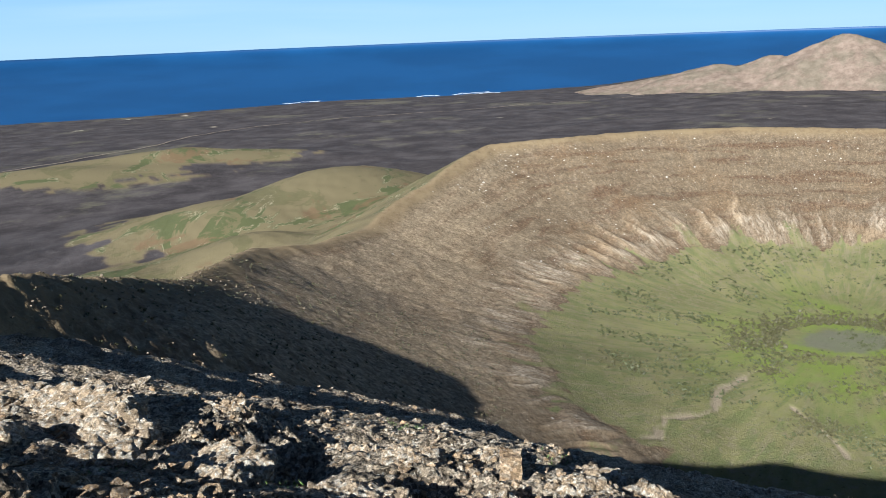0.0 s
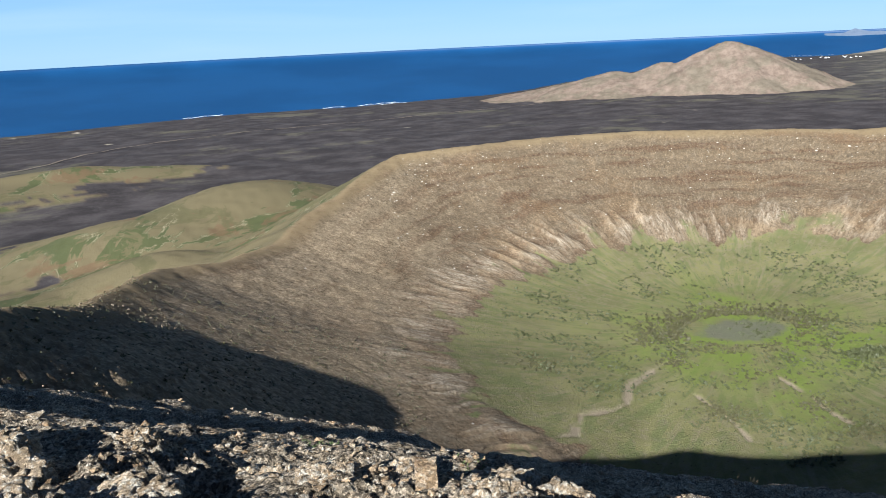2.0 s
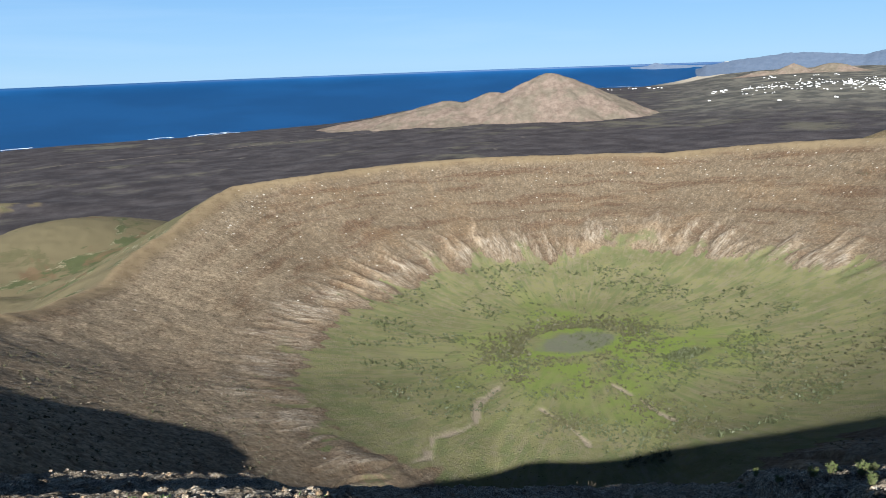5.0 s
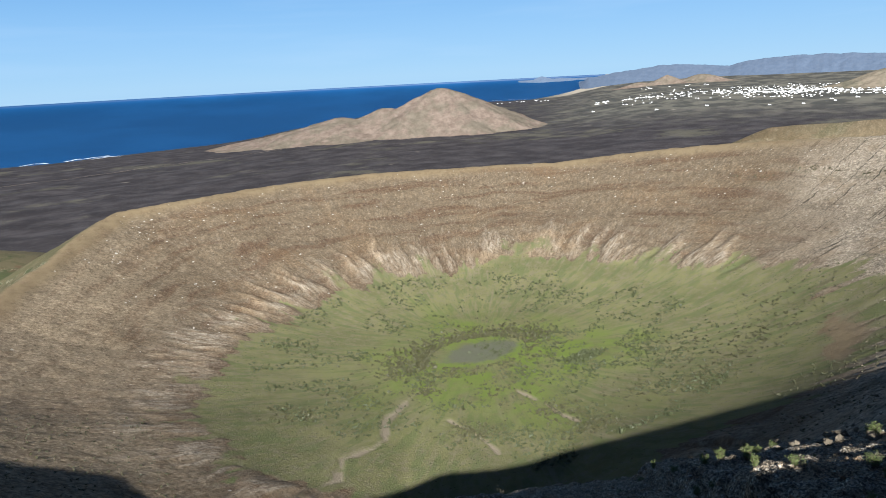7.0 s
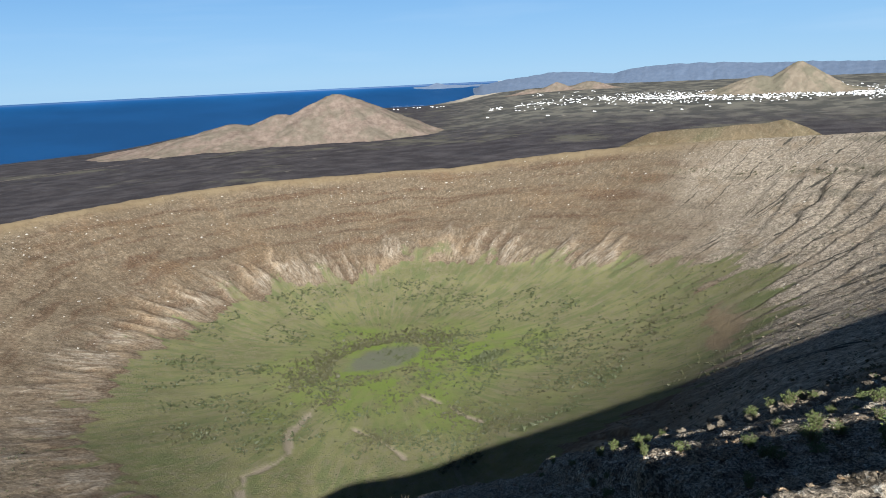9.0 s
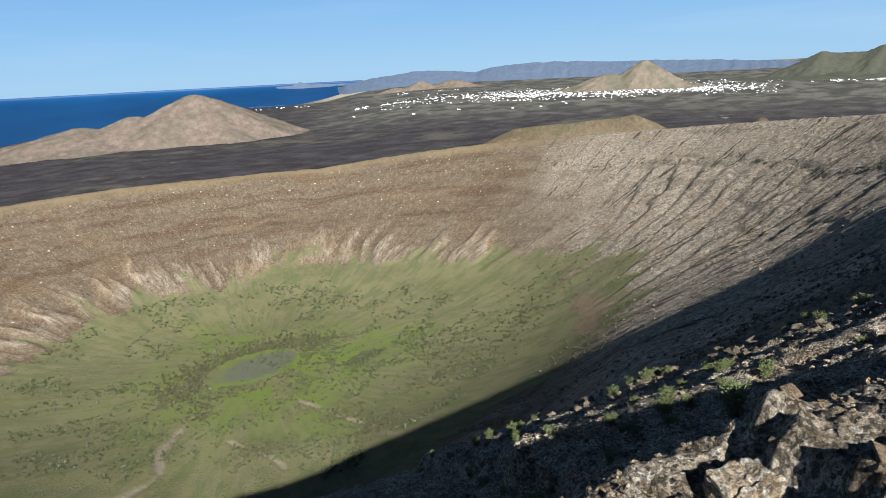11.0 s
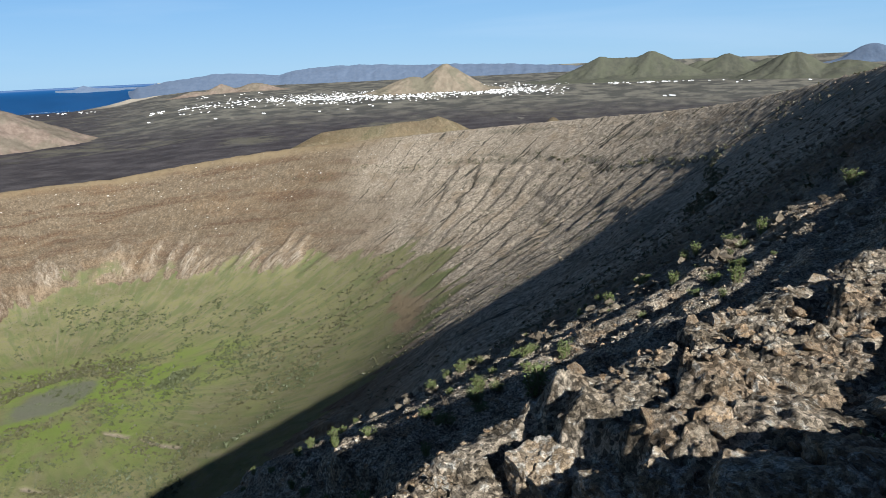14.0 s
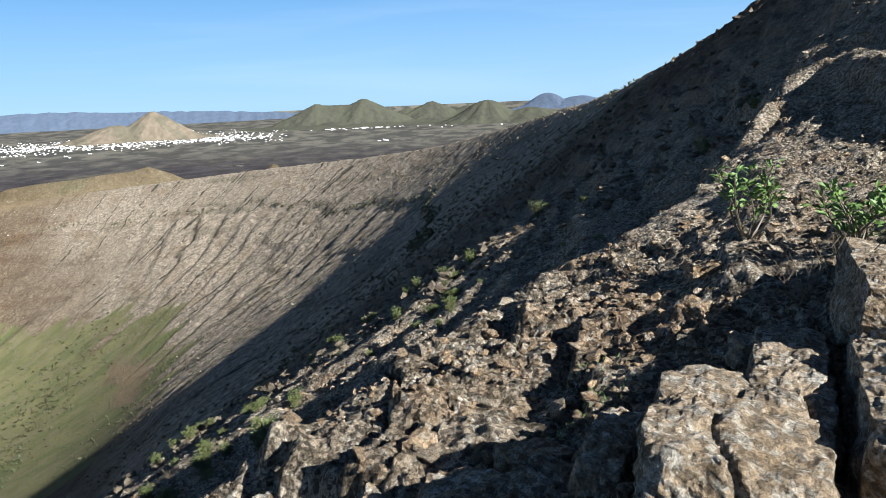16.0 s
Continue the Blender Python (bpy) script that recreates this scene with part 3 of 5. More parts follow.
def crust_relief(x, y, d):
    """Broken crust near the viewpoint: ribs along the slope, slabs with clefts, knobs and grit."""
    u, v = 0.93 * x - 0.37 * y, 0.37 * x + 0.93 * y
    wu, wv = u + fbm(x / 3, y / 3, 2, 81) * 1.0, v + fbm(x / 3, y / 3, 2, 82) * 0.6
    lift = fbm(wu / 13, wv / 4, 2, 84) * 0.9
    base = near_slope(x, y) + lift
    amount = step(-0.4, 0.4, fbm(x / 9, y / 9, 2, 80))
    rise = (terraced(base, u, 1.1) - base) * (0.35 + 0.35 * amount) * (0.22 + 0.78 * step(7, 14, d)) + (terraced(base, u, 1.7) - base) * 0.6 * 0.5 * step(6, 13, d) * step(70, 84, bearing(x, y)) * (1 - step(35, 65, d))
    # slabs with clefts, and beds of broken stones between them
    solid = step(-0.2, 0.35, fbm(x / 5, y / 5, 2, 88))
    bed = step(0.0, 0.35, fbm(x / 1.7, y / 1.3, 3, 90) - 0.05)
    d1, d2, who, tu, tv = cells(wu / 1.9, wv / 0.95, 83)
    block = -0.5 * tv * 0.95 * 0.35 * solid + (who - 0.5) * 0.09 * solid - 0.11 * (1 - step(0.0, 0.05, d2 - d1)) * solid
    jag = fbm(x / 0.5, y / 0.5, 3, 96) * 0.05
    e1, e2, whe, su, sv = cells(wu / 0.21 + jag * 8, wv / 0.17 - jag * 8, 85)
    cob = (0.4 + 0.6 * bed) * ((whe - 0.5) * 0.09 - 0.25 * sv * 0.17 * (whe > 0.4) + 0.08 * su * (whe - 0.5) - 0.025 * (1 - step(0.0, 0.12, e2 - e1)))
    f1, f2, whf, ru, rv = cells(x / 0.085, y / 0.08, 89)
    peb = (0.55 + 0.45 * bed) * ((whf - 0.5) * 0.045 + 0.02 * ru * (whf - 0.5) - 0.008 * (1 - step(0.0, 0.15, f2 - f1)))
    lump = jag + 0.035 * (0.5 - np.abs(vnoise(x / 0.27, y / 0.21, 91))) + fbm(x / 1.1, y / 0.9, 2, 94) * 0.05
    grit = fbm(x / 0.05, y / 0.05, 2, 87) * 0.012
    c1, c2, whc, qu, qv = cells(x / 2.3, y / 1.7, 97)
    coarse = (0.55 - np.abs(fbm(x / 3.1, y / 2.4, 4, 98, 0.62))) * 0.42 + (whc - 0.5) * 0.42 * step(0.45, 0.6, whc) - 0.2 * (1 - step(0.0, 0.16, c2 - c1))
    coarse = (coarse - 0.15) * 0.75 * step(11, 24, d) * (1 - step(170, 300, d)) * (0.45 + 0.55 * step(16, 50, d))
    fade = 1 - step(25, 70, d)
    calm = 1 - 0.85 * np.exp(-((x - 3.2) ** 2 + (y + 3.6) ** 2) / 9)  # an even shelf behind the jointed blocks
    calm = calm * (1 - 0.85 * np.exp(-((x + 3.6) ** 2 + (y - 4.6) ** 2) / 5))
    rise, block, lift = rise * calm, block * calm, lift * calm
    return (block + cob + peb + lump + grit) * fade + coarse + (rise + 0.2 * lift) * (1 - step(60, 200, d))


def height(x, y):
    """Height of the ground sheet near the viewpoint, for one place."""
    ax, ay = np.array([[float(x)]]), np.array([[float(y)]])
    return float((place(ax, ay)[0] + crust_relief(ax, ay, np.hypot(ax, ay)))[0, 0])


def build_ground():
    x, y = sheet(ROWS_D, BEARINGS)
    z, s, phi, rho, fin, shade_seam, flat = place(x, y)
    d, az = np.hypot(x, y), bearing(x, y)
    z = z + crust_relief(x, y, d)
    n1 = fbm(x / 120, y / 120, 4, 101)
    track = np.zeros_like(x)
    for line, width in TRACKS:
        track = np.maximum(track, near_line(x, y, line, width))
    z = z - track * 1.2
    me = grid_mesh("ground", *fold(x, y, z), True)
    away = step(60, 220, d)
    right = step(50, 62, az + n1 * 4)
    green = (1 - step(-0.02, 0.16, s - 0.12 * step(46, 52, az) * step(450, 560, d) + n1 * 0.05 + 0.11 * vnoise(phi * 13, rho / 160, 109) + 0.07 * vnoise(phi * 34, rho / 120, 110) + fin * 0.28)) * 0.95
    green = np.maximum(green, 0.55 * step(0.0, 0.5, vnoise(phi * 8, rho / 90, 103)) * (1 - step(0.1, 0.3, s)) * (1 - right))
    out = step(1.0, 1.03, s)
    hill = step(8, 10, hills(x, y) + (n1 * 14 + 9 * fbm(x / 260, y / 160, 3, 112)) * step(2, 12, hills(x, y)))
    skirt = 1 - step(20, 60, z - flat + n1 * 10)
    lava = out * skirt * (1 - hill) * step(700, 900, d + n1 * 60)
    moss = out * (1 - lava) * (0.52 + 0.6 * fbm(x / 90, y / 90, 3, 105)) * (1 - step(40, 50, az))
    downs = out * (1 - lava) * (1 - step(40, 50, az)) * step(700, 800, d)
    downs = np.maximum(downs, out * (1 - lava) * step(48, 50, az) * step(1180, 1300, d) * 0.4)
    green = np.maximum(green, moss * 0.85) * (1 - downs)
    pale = np.maximum(fin, 0.14 * step(0.0, 0.08, s) * (1 - step(0.25, 0.45, s + n1 * 0.12))) * (1 - right * 0.7)
    grey = right * step(0.02, 0.25, s) * (1 - out * step(1150, 1300, d)) * away
    ochre = np.maximum(step(0.88, 0.98, s + n1 * 0.03) * (1 - right) * 0.9, out * (1 - lava) * 0.05)
    fan = np.exp(-((az - 58.8 - n1 * 2) / 1.7) ** 2 - ((d - 630) / 80) ** 2)
    green = green * (1 - 0.95 * fan)
    ochre = np.maximum(ochre * (1 - out * step(1150, 1300, d)), fan)
    # where the left wall is painted paler in place of missing sunlight
    lit_tan = 0.85 * (1 - step(-2, 10, az + n1 * 4)) * step(0.05, 0.2, s) * (1 - step(0.85, 0.95, s)) * step(150, 300, d)
    pond = 1 - step(0.45, 1.35, np.hypot((x - FLOOR_X + 8) / 44, (y - FLOOR_Y + 8) / 25) + n1 * 0.25)
    lush = (1 - step(60, 190, np.hypot(x - FLOOR_X, y - FLOOR_Y + 30) + n1 * 60)) * 0.9
    farm = step(34, 44, az + n1 * 3) * step(3600, 5600, d + n1 * 500)
    sand = (1 - step(250, 700, coast(az) - d + n1 * 250)) * step(36, 40, az) + 0.9 * step(1.02, 1.12, fbm(az * 0.5, d / 300, 2, 107)) * step(2500, 3500, d)
    set_fields(me, east=(x / 400).ravel(), north=(y / 400).ravel(), around=(phi * 24).ravel(), along=(rho / 34).ravel(), up=s.ravel(), green=green.ravel(), pale=pale.ravel(), grey=grey.ravel(), ochre=ochre.ravel(), shade_seam=shade_seam.ravel(), lit_tan=lit_tan.ravel(), downs=downs.ravel(),
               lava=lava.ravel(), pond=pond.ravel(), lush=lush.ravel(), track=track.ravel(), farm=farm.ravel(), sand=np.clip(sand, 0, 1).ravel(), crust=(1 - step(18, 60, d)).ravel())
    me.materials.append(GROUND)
    me.polygons.foreach_set("use_smooth", np.ones(len(me.polygons), dtype=bool))
    return tagged(new("ground", me), "volcanic caldera with bare brown walls, green floor and dark lava plain", "ground", kind="structure")


build_ground()

# ---- sea ----
def build_sea():
    x, y = sheet(np.geomspace(3500, 90000, 90), np.arange(-60, 75, 0.5))
    px, py, pz = fold(x, y, np.zeros_like(x))
    me = grid_mesh("sea", px, py, pz, False)
    me.materials.append(SEA)
    return tagged(new("sea", me), "deep blue open ocean reaching the horizon", "sea", kind="structure")


build_sea()


# ---- cones and mountains ----
def country_thing(name, label, category, x, y, z, mat):
    me = grid_mesh(name, *fold(x, y, z), False)
    me.materials.append(mat)
    me.polygons.foreach_set("use_smooth", np.ones(len(me.polygons), dtype=bool))
    return tagged(new(name, me), label, category)


def cone(name, label, mat, az, dist, summits, reach, seed, n=90):
    """A hill of summed peaks. summits: offset across the sight line, offset away, height, radius, steepness."""
    a = radians(az)
    u, v = np.meshgrid(np.linspace(-reach, reach, n * 2), np.linspace(-reach * 0.8, reach * 0.8, n))
    z = np.zeros_like(u) - 40.0
    for across, away, h, rad, power in summits:
        r = np.hypot(u - across, v - away)
        ang = np.arctan2(v - away, u - across)
        r = r * (1 + 0.10 * fbm(np.cos(ang) * 2.2 + seed, np.sin(ang) * 2.2, 3, seed)) * (1 + 0.04 * fbm(u / 60, v / 60, 3, seed + 3))
        if power == 3:  # a level ridge; away is its half length
            r = np.hypot(np.maximum(np.abs(u - across) - away, 0), v) * (1 + 0.05 * fbm(u / 120, v / 120, 3, seed))
            z = np.maximum(z, h * np.clip(1.06 - r / rad, -0.2, 1))
            continue
        z = np.maximum(z, h * np.clip(1.06 - r / rad, -0.2, 1) ** power if power == 1 else h * np.exp(-(r / rad) ** 2 * 1.6) * 1.05 - 0.05 * h)
    ang = np.arctan2(v, u)
    z = z + fbm(ang * 9, np.hypot(u, v) / 300, 3, seed + 5) * np.clip(z, 0, 60) * 0.09
    x = dist * math.sin(a) + u * math.cos(a) + v * math.sin(a)
    y = dist * math.cos(a) - u * math.sin(a) + v * math.cos(a)
    edge = step(1.0, 0.82, np.maximum(np.abs(u) / reach, np.abs(v) / reach / 0.8))
    base = plain(x, y)
    return country_thing(name, label, "volcanic cone", x, y, base + z * edge - 30 * (1 - edge), mat)


CONE_RED = cone_material("cinder_slope", (0.12, 0.088, 0.066), (0.215, 0.165, 0.128), 0.4)
CONE_TAN = cone_material("tan_slope", (0.15, 0.12, 0.085), (0.215, 0.175, 0.125), 0.5)
CONE_GREEN = cone_material("grassy_slope", (0.055, 0.056, 0.042), (0.085, 0.082, 0.058), 0.6)
# for the farthest land: distance haze is put into this bluish base colour
HAZED_CLIFF = cone_material("hazed_far_cliff", (0.080, 0.105, 0.150), (0.105, 0.130, 0.175), 0.0)
cone("coastal_cone", "reddish brown cinder cone standing beside the sea", CONE_RED, 29.2, 5000,
     [(0, 0, 280, 650, 1), (-380, 30, 172, 520, 1), (-720, 60, 132, 650, 1), (-1080, 100, 66, 560, 1), (180, 0, 70, 330, 2)], 1900, 3)
cone("town_cone", "pale tan cinder cone rising behind the white town", CONE_TAN, 63.4, 7500,
     [(0, 0, 265, 420, 1), (-330, 0, 150, 420, 2), (180, -60, 90, 330, 2)], 1000, 7)
cone("saddle_cone", "olive green volcanic cone with a saddle between two tops", CONE_GREEN, 77.5, 9000,
     [(240, 0, 305, 640, 1), (-60, 300, 246, 520, 3), (-330, 0, 262, 560, 1), (0, 0, 90, 900, 2)], 1500, 13)
cone("grassy_cone", "low dark green volcanic cone", CONE_GREEN, 84.3, 9600, [(0, 0, 240, 560, 1), (-300, 0, 170, 420, 1), (480, 0, 170, 520, 1), (0, 0, 80, 800, 2)], 1400, 17)
cone("grassy_cone", "rounded green and rust volcanic cone", CONE_GREEN, 88.6, 8000, [(0, 0, 235, 430, 2), (500, 0, 140, 500, 2)], 1300, 19)
cone("grassy_cone", "distant hazy pointed volcanic cone", HAZED_CLIFF, 93.4, 16000, [(0, 0, 330, 600, 2), (700, 0, 240, 800, 2)], 2200, 23)
cone("cinder_cone", "small red brown cinder cone near the far coast", CONE_RED, 46.3, 11500, [(0, 0, 130, 300, 1), (500, 0, 110, 400, 2), (-400, 0, 60, 300, 2)], 1200, 29)


def mountain_range(name, label, crest, dist, mat, seed):
    """A long cliff: crest is a list of bearing and elevation in degrees."""
    az = np.linspace(crest[0][0], crest[-1][0], 420)
    el = np.interp(az, [c[0] for c in crest], [c[1] for c in crest])
    top = EYE_Z + dist * np.tan(np.radians(el)) + dist * dist / 1.46e7 + fbm(az * 1.1, az * 0, 4, seed) * 22
    k = np.linspace(0, 1, 40)[:, None]
    prof = np.clip(1.15 * (1 - k) ** 0.8 - 0.15 * (1 - k), 0, 1)
    gul = np.abs(fbm(az[None, :] * 0.7, k * 1.5, 3, seed + 3))
    d = dist - 6500 * k - gul * 420 * np.sin(np.pi * k)
    z = top[None, :] * prof + 0 * d - 20 * k
    back = np.linspace(1, 0, 6)[:-1, None]
    d = np.vstack([dist + 5000 * back + 0 * az[None, :], d])
    z = np.vstack([top[None, :] * (1 - 0.8 * back), z])
    a = np.radians(az)[None, :]
    return country_thing(name, label, "mountain range", d * np.sin(a), d * np.cos(a), z, mat)


mountain_range("mountain_range", "long sea cliff massif tinted blue-grey by haze in the far distance", [(39.5, -1.5), (40.6, -0.85), (43, -0.5), (45.2, -0.25), (47, -0.15), (49.5, -0.35), (50.6, -0.45), (51.6, -0.2), (53, -0.05), (55.3, 0.05),
               (58, 0.02), (61, -0.15), (64, -0.2), (68, -0.35), (72, -0.6), (76, -0.9), (80, -1.2)], 21000, HAZED_CLIFF, 5)
mountain_range("island", "faint low island on the sea horizon", [(35.2, -0.9), (36.4, -0.78), (37, -0.55), (37.8, -0.75), (39, -0.8), (40.8, -0.9)], 34000, HAZED_CLIFF, 9)


# ---- helpers for things ----
RNG = random.Random(11)


def part(name, bm, mat, parent=None, label="", smooth=False):
    me = bpy.data.meshes.new(name)
    bm.to_mesh(me)
    bm.free()
    me.materials.append(mat)
    if smooth:
        me.polygons.foreach_set("use_smooth", np.ones(len(me.polygons), dtype=bool))
    ob = new(name, me)
    ob.parent = parent
    if label:
        ob["label"] = label
    return ob


def rock_material(name, low, high, lichen):
    g = Graph(name)
    p = g.coords()
    w = g.n.new("ShaderNodeVectorMath")
    w.operation = "ADD"
    g.put(w.inputs[0], p), g.put(w.inputs[1], g.vec(g.math("MULTIPLY", g.random(), 40.0), 0.0, 0.0))
    v = w.outputs[0]
    c = g.mix(g.ramp(g.noise(v, 3.0, 8, 0.75), 0.38, 0.62), low, high)
    c = g.mix(g.math("MULTIPLY", g.random(), 0.3), c, (0.34, 0.24, 0.14))
    spots = g.ramp(g.noise(v, 10.0, 9, 0.8), 0.49, 0.57)
    c = g.mix(g.math("MULTIPLY", spots, lichen), c, g.mix(g.noise(v, 40.0, 3), (0.42, 0.39, 0.32), (0.64, 0.60, 0.51)))
    c = g.mix(g.ramp(g.noise(v, 28.0, 7, 0.85), 0.45, 0.36), c, (0.06, 0.05, 0.04))
    shade = g.math("MULTIPLY", g.ramp(g.voronoi(v, 30.0, out="Color"), 0.25, 0.75, 0.65, 1.3), g.ramp(g.noise(v, 70.0, 5, 0.85), 0.40, 0.60, 0.65, 1.3))
    c = g.mix(1.0, c, g.vec(shade, shade, shade), "MULTIPLY")
    h = g.math("ADD", g.noise(v, 14.0, 8, 0.78), g.math("MULTIPLY", g.noise(v, 55.0, 6, 0.85), 0.4))
    g.bump(h, 1.0, 0.045)
    return g.finish(c, 0.95, 0.12)


RUST = rock_material("rusty_rock", (0.21, 0.135, 0.072), (0.42, 0.30, 0.18), 0.35)
LICHEN = rock_material("lichened_rock", (0.23, 0.17, 0.105), (0.44, 0.345, 0.235), 0.75)


def leaf_material(name, a, b):
    g = Graph(name)
    c = g.mix(g.noise(g.coords(), 14.0, 3), a, b)
    g.put(g.out.inputs["Subsurface Weight"], 0.0)
    return g.finish(c, 0.55, 0.4)


LEAF = leaf_material("fresh_leaf", (0.07, 0.13, 0.03), (0.16, 0.24, 0.055))
LEAF_DULL = leaf_material("dull_leaf", (0.07, 0.09, 0.025), (0.14, 0.165, 0.045))
TWIG = leaf_material("dry_twig", (0.09, 0.065, 0.04), (0.19, 0.15, 0.10))
BUSH = leaf_material("floor_scrub", (0.045, 0.052, 0.022), (0.09, 0.098, 0.038))
BUSH_BROWN = leaf_material("dry_scrub", (0.05, 0.046, 0.022), (0.095, 0.09, 0.038))


# ---- boulders and stones ----
def boulder_mesh(name, size, seed, mat, cuts=4, rough=0.10, square=0.5, knob=0.0):
    """A weathered block: a rounded box, worn by noise, with a cleft or two."""
    bm = bmesh.new()
    bmesh.ops.create_cube(bm, size=2.0)
    bmesh.ops.subdivide_edges(bm, edges=bm.edges[:], cuts=cuts, use_grid_fill=True)
    off = Vector((seed * 3.7, seed * 1.3, seed * 2.1))
    least = min(size)
    f = 1 / max(least, 0.12)
    for v in bm.verts:
        p = v.co * square + v.co.normalized() * 1.25 * (1 - square)
        at = Vector((p.x * size[0] / 2, p.y * size[1] / 2, p.z * size[2] / 2))
        near, second = noise.voronoi(at * f * 0.75 + off)[0][:2]
        out = least * rough * 1.4 * noise.fractal(at * f * 0.9 + off, 1.0, 2.0, 3) - least * 0.07 * max(0.0, 0.07 - (second - near)) / 0.07
        out += 0.030 * noise.fractal(at * 6 + off, 0.9, 2.0, 4) - 0.016 * abs(noise.noise(at * 17 - off)) + 0.008 * noise.noise(at * 40 + off)
        if knob:
            near, second = noise.voronoi(at * 7 + off)[0][:2]
            out += knob * ((second - near) * 1.5 - 0.5)
        v.co = at + p.normalized() * out * min(1.0, least / 0.22)
    me = bpy.data.meshes.new(name)
    bm.to_mesh(me)
    bm.free()
    me.materials.append(mat)
    return me


def boulder(x, y, size, turn, sink, seed, mat, label, tilt=(0, 0), name="boulder", square=0.5, rough=0.10, knob=0.0):
    ob = new(name, boulder_mesh(name, size, seed, mat, 48 if max(size) > 1.25 else 34 if knob else 18 if max(size) > 0.35 else 8, rough, square, knob))
    ob.matrix_world = pose(x, y, height(x, y) + size[2] * (0.5 - sink), tilt[0], tilt[1], -turn)
    return tagged(ob, label, "boulder", "boulders on the slope")


# jointed blocks beside the viewpoint: x, y, size, turn, sunk share, seed
boulder(4.30, -1.42, (0.42, 2.1, 0.66), 111, 0.22, 1, LICHEN, "long grey lichened rock block with rusty broken foot", (-4, 3), square=0.7, rough=0.07, knob=0.014)
boulder(4.03, -1.79, (0.30, 1.7, 0.62), 112, 0.32, 2, LICHEN, "narrow lichened rock pillar beside a deep joint", (-4, 3), square=0.7, rough=0.07, knob=0.014)
boulder(3.72, -0.95, (0.74, 1.3, 0.54), 106, 0.26, 3, LICHEN, "rounded grey rock block with orange flaked face", (-6, 4), square=0.66, rough=0.08, knob=0.014)
boulder(5.35, -2.68, (0.95, 2.1, 0.62), 112, 0.56, 4, LICHEN, "large pale weathered rock slab on the slope", (-4, 5), square=0.7, rough=0.07, knob=0.014)
boulder(4.45, -0.52, (0.26, 1.0, 0.36), 108, 0.45, 5, LICHEN, "narrow worn rib of grey rock beside a joint", (-5, 3), square=0.6, rough=0.1, knob=0.014)
for bx, by, size, turn, seed in ((4.28, -0.12, (0.5, 0.42, 0.4), 20, 61), (4.6, 0.5, (0.55, 0.5, 0.44), 70, 62), (4.92, 1.22, (0.6, 0.45, 0.46), 130, 63), (5.2, 1.85, (0.5, 0.55, 0.42), 40, 64), (4.72, 0.9, (0.36, 0.3, 0.34), 10, 65)):
    boulder(bx, by, size, turn, 0.55, seed, LICHEN, "broken grey rock at the edge of the rubble terrace", (4, -5), square=0.72, rough=0.12, knob=0.02)
boulder(4.35, 0.22, (0.75, 0.50, 0.36), 100, 0.5, 6, LICHEN, "low lichened boulder with a worn top")
boulder(4.5, -0.4, (0.17, 0.13, 0.17), 40, 0.2, 7, LICHEN, "egg-shaped pale stone leaning on the slope", (0, 20))
boulder(5.2, 0.7, (0.24, 0.17, 0.17), 20, 0.25, 8, RUST, "squat orange-brown stone on rubble", square=0.75)
boulder(4.65, -0.1, (0.42, 0.34, 0.24), 60, 0.45, 9, RUST, "rust-coloured angular boulder in the rubble", square=0.7)
boulder(4.75, 1.15, (0.20, 0.16, 0.18), 10, 0.3, 10, LICHEN, "small grey stone at a ledge edge")
boulder(5.3, -1.55, (0.26, 0.18, 0.2), 75, 0.25, 12, LICHEN, "pale angular stone on a rock shelf", (10, 10), square=0.75)
boulder(6.5, -1.5, (0.34, 0.26, 0.22), 30, 0.3, 13, RUST, "brown broken stone below the shrub", square=0.7)
boulder(7.4, -1.8, (0.3, 0.24, 0.2), 80, 0.3, 14, RUST, "brown broken stone beside the shrub", square=0.7)
boulder(0.60, 6.75, (0.22, 0.18, 0.26), 8, -0.35, 15, RUST, "square orange brick-like stone standing on edge", square=0.92, rough=0.04)
for i, (bx, by, w, l, h) in enumerate([(-1.6, 7.6, 0.7, 0.5, 0.42), (-1.1, 7.8, 0.8, 0.6, 0.46), (-0.4, 7.2, 0.7, 0.55, 0.3), (0.05, 7.0, 0.5, 0.55, 0.3), (0.35, 7.5, 0.9, 0.6, 0.34),
                                       (1.25, 6.6, 0.7, 0.6, 0.36), (1.6, 7.6, 0.9, 0.7, 0.44), (1.9, 6.7, 0.75, 0.7, 0.36), (2.25, 6.5, 0.6, 0.5, 0.32), (-0.8, 5.8, 1.0, 0.7, 0.34),
                                       (-2.4, 6.8, 1.2, 0.8, 0.4), (-4.5, 8.0, 1.9, 1.2, 0.55), (-3.6, 7.3, 1.1, 0.8, 0.4), (-5.4, 8.2, 1.3, 1.0, 0.5), (-4.6, 6.7, 0.9, 0.7, 0.4),
                                       (-2.8, 8.8, 0.5, 0.35, 0.3), (1.4, 6.2, 0.5, 0.5, 0.3), (0.3, 5.9, 0.8, 0.6, 0.3), (2.9, 6.6, 0.5, 0.4, 0.3), (-2.0, 5.9, 0.5, 0.45, 0.28), (-3.2, 6.3, 0.7, 0.5, 0.3)]):
    boulder(bx, by, (w * 0.9, l * 0.9, h), RNG.uniform(-30, 30), 0.95 if bx > -1.8 else 0.62, 20 + i, LICHEN, "pale lichened rock lump of the broken crust", (RNG.uniform(-8, 8), RNG.uniform(-8, 8)), square=0.35, rough=0.16, knob=0.055)


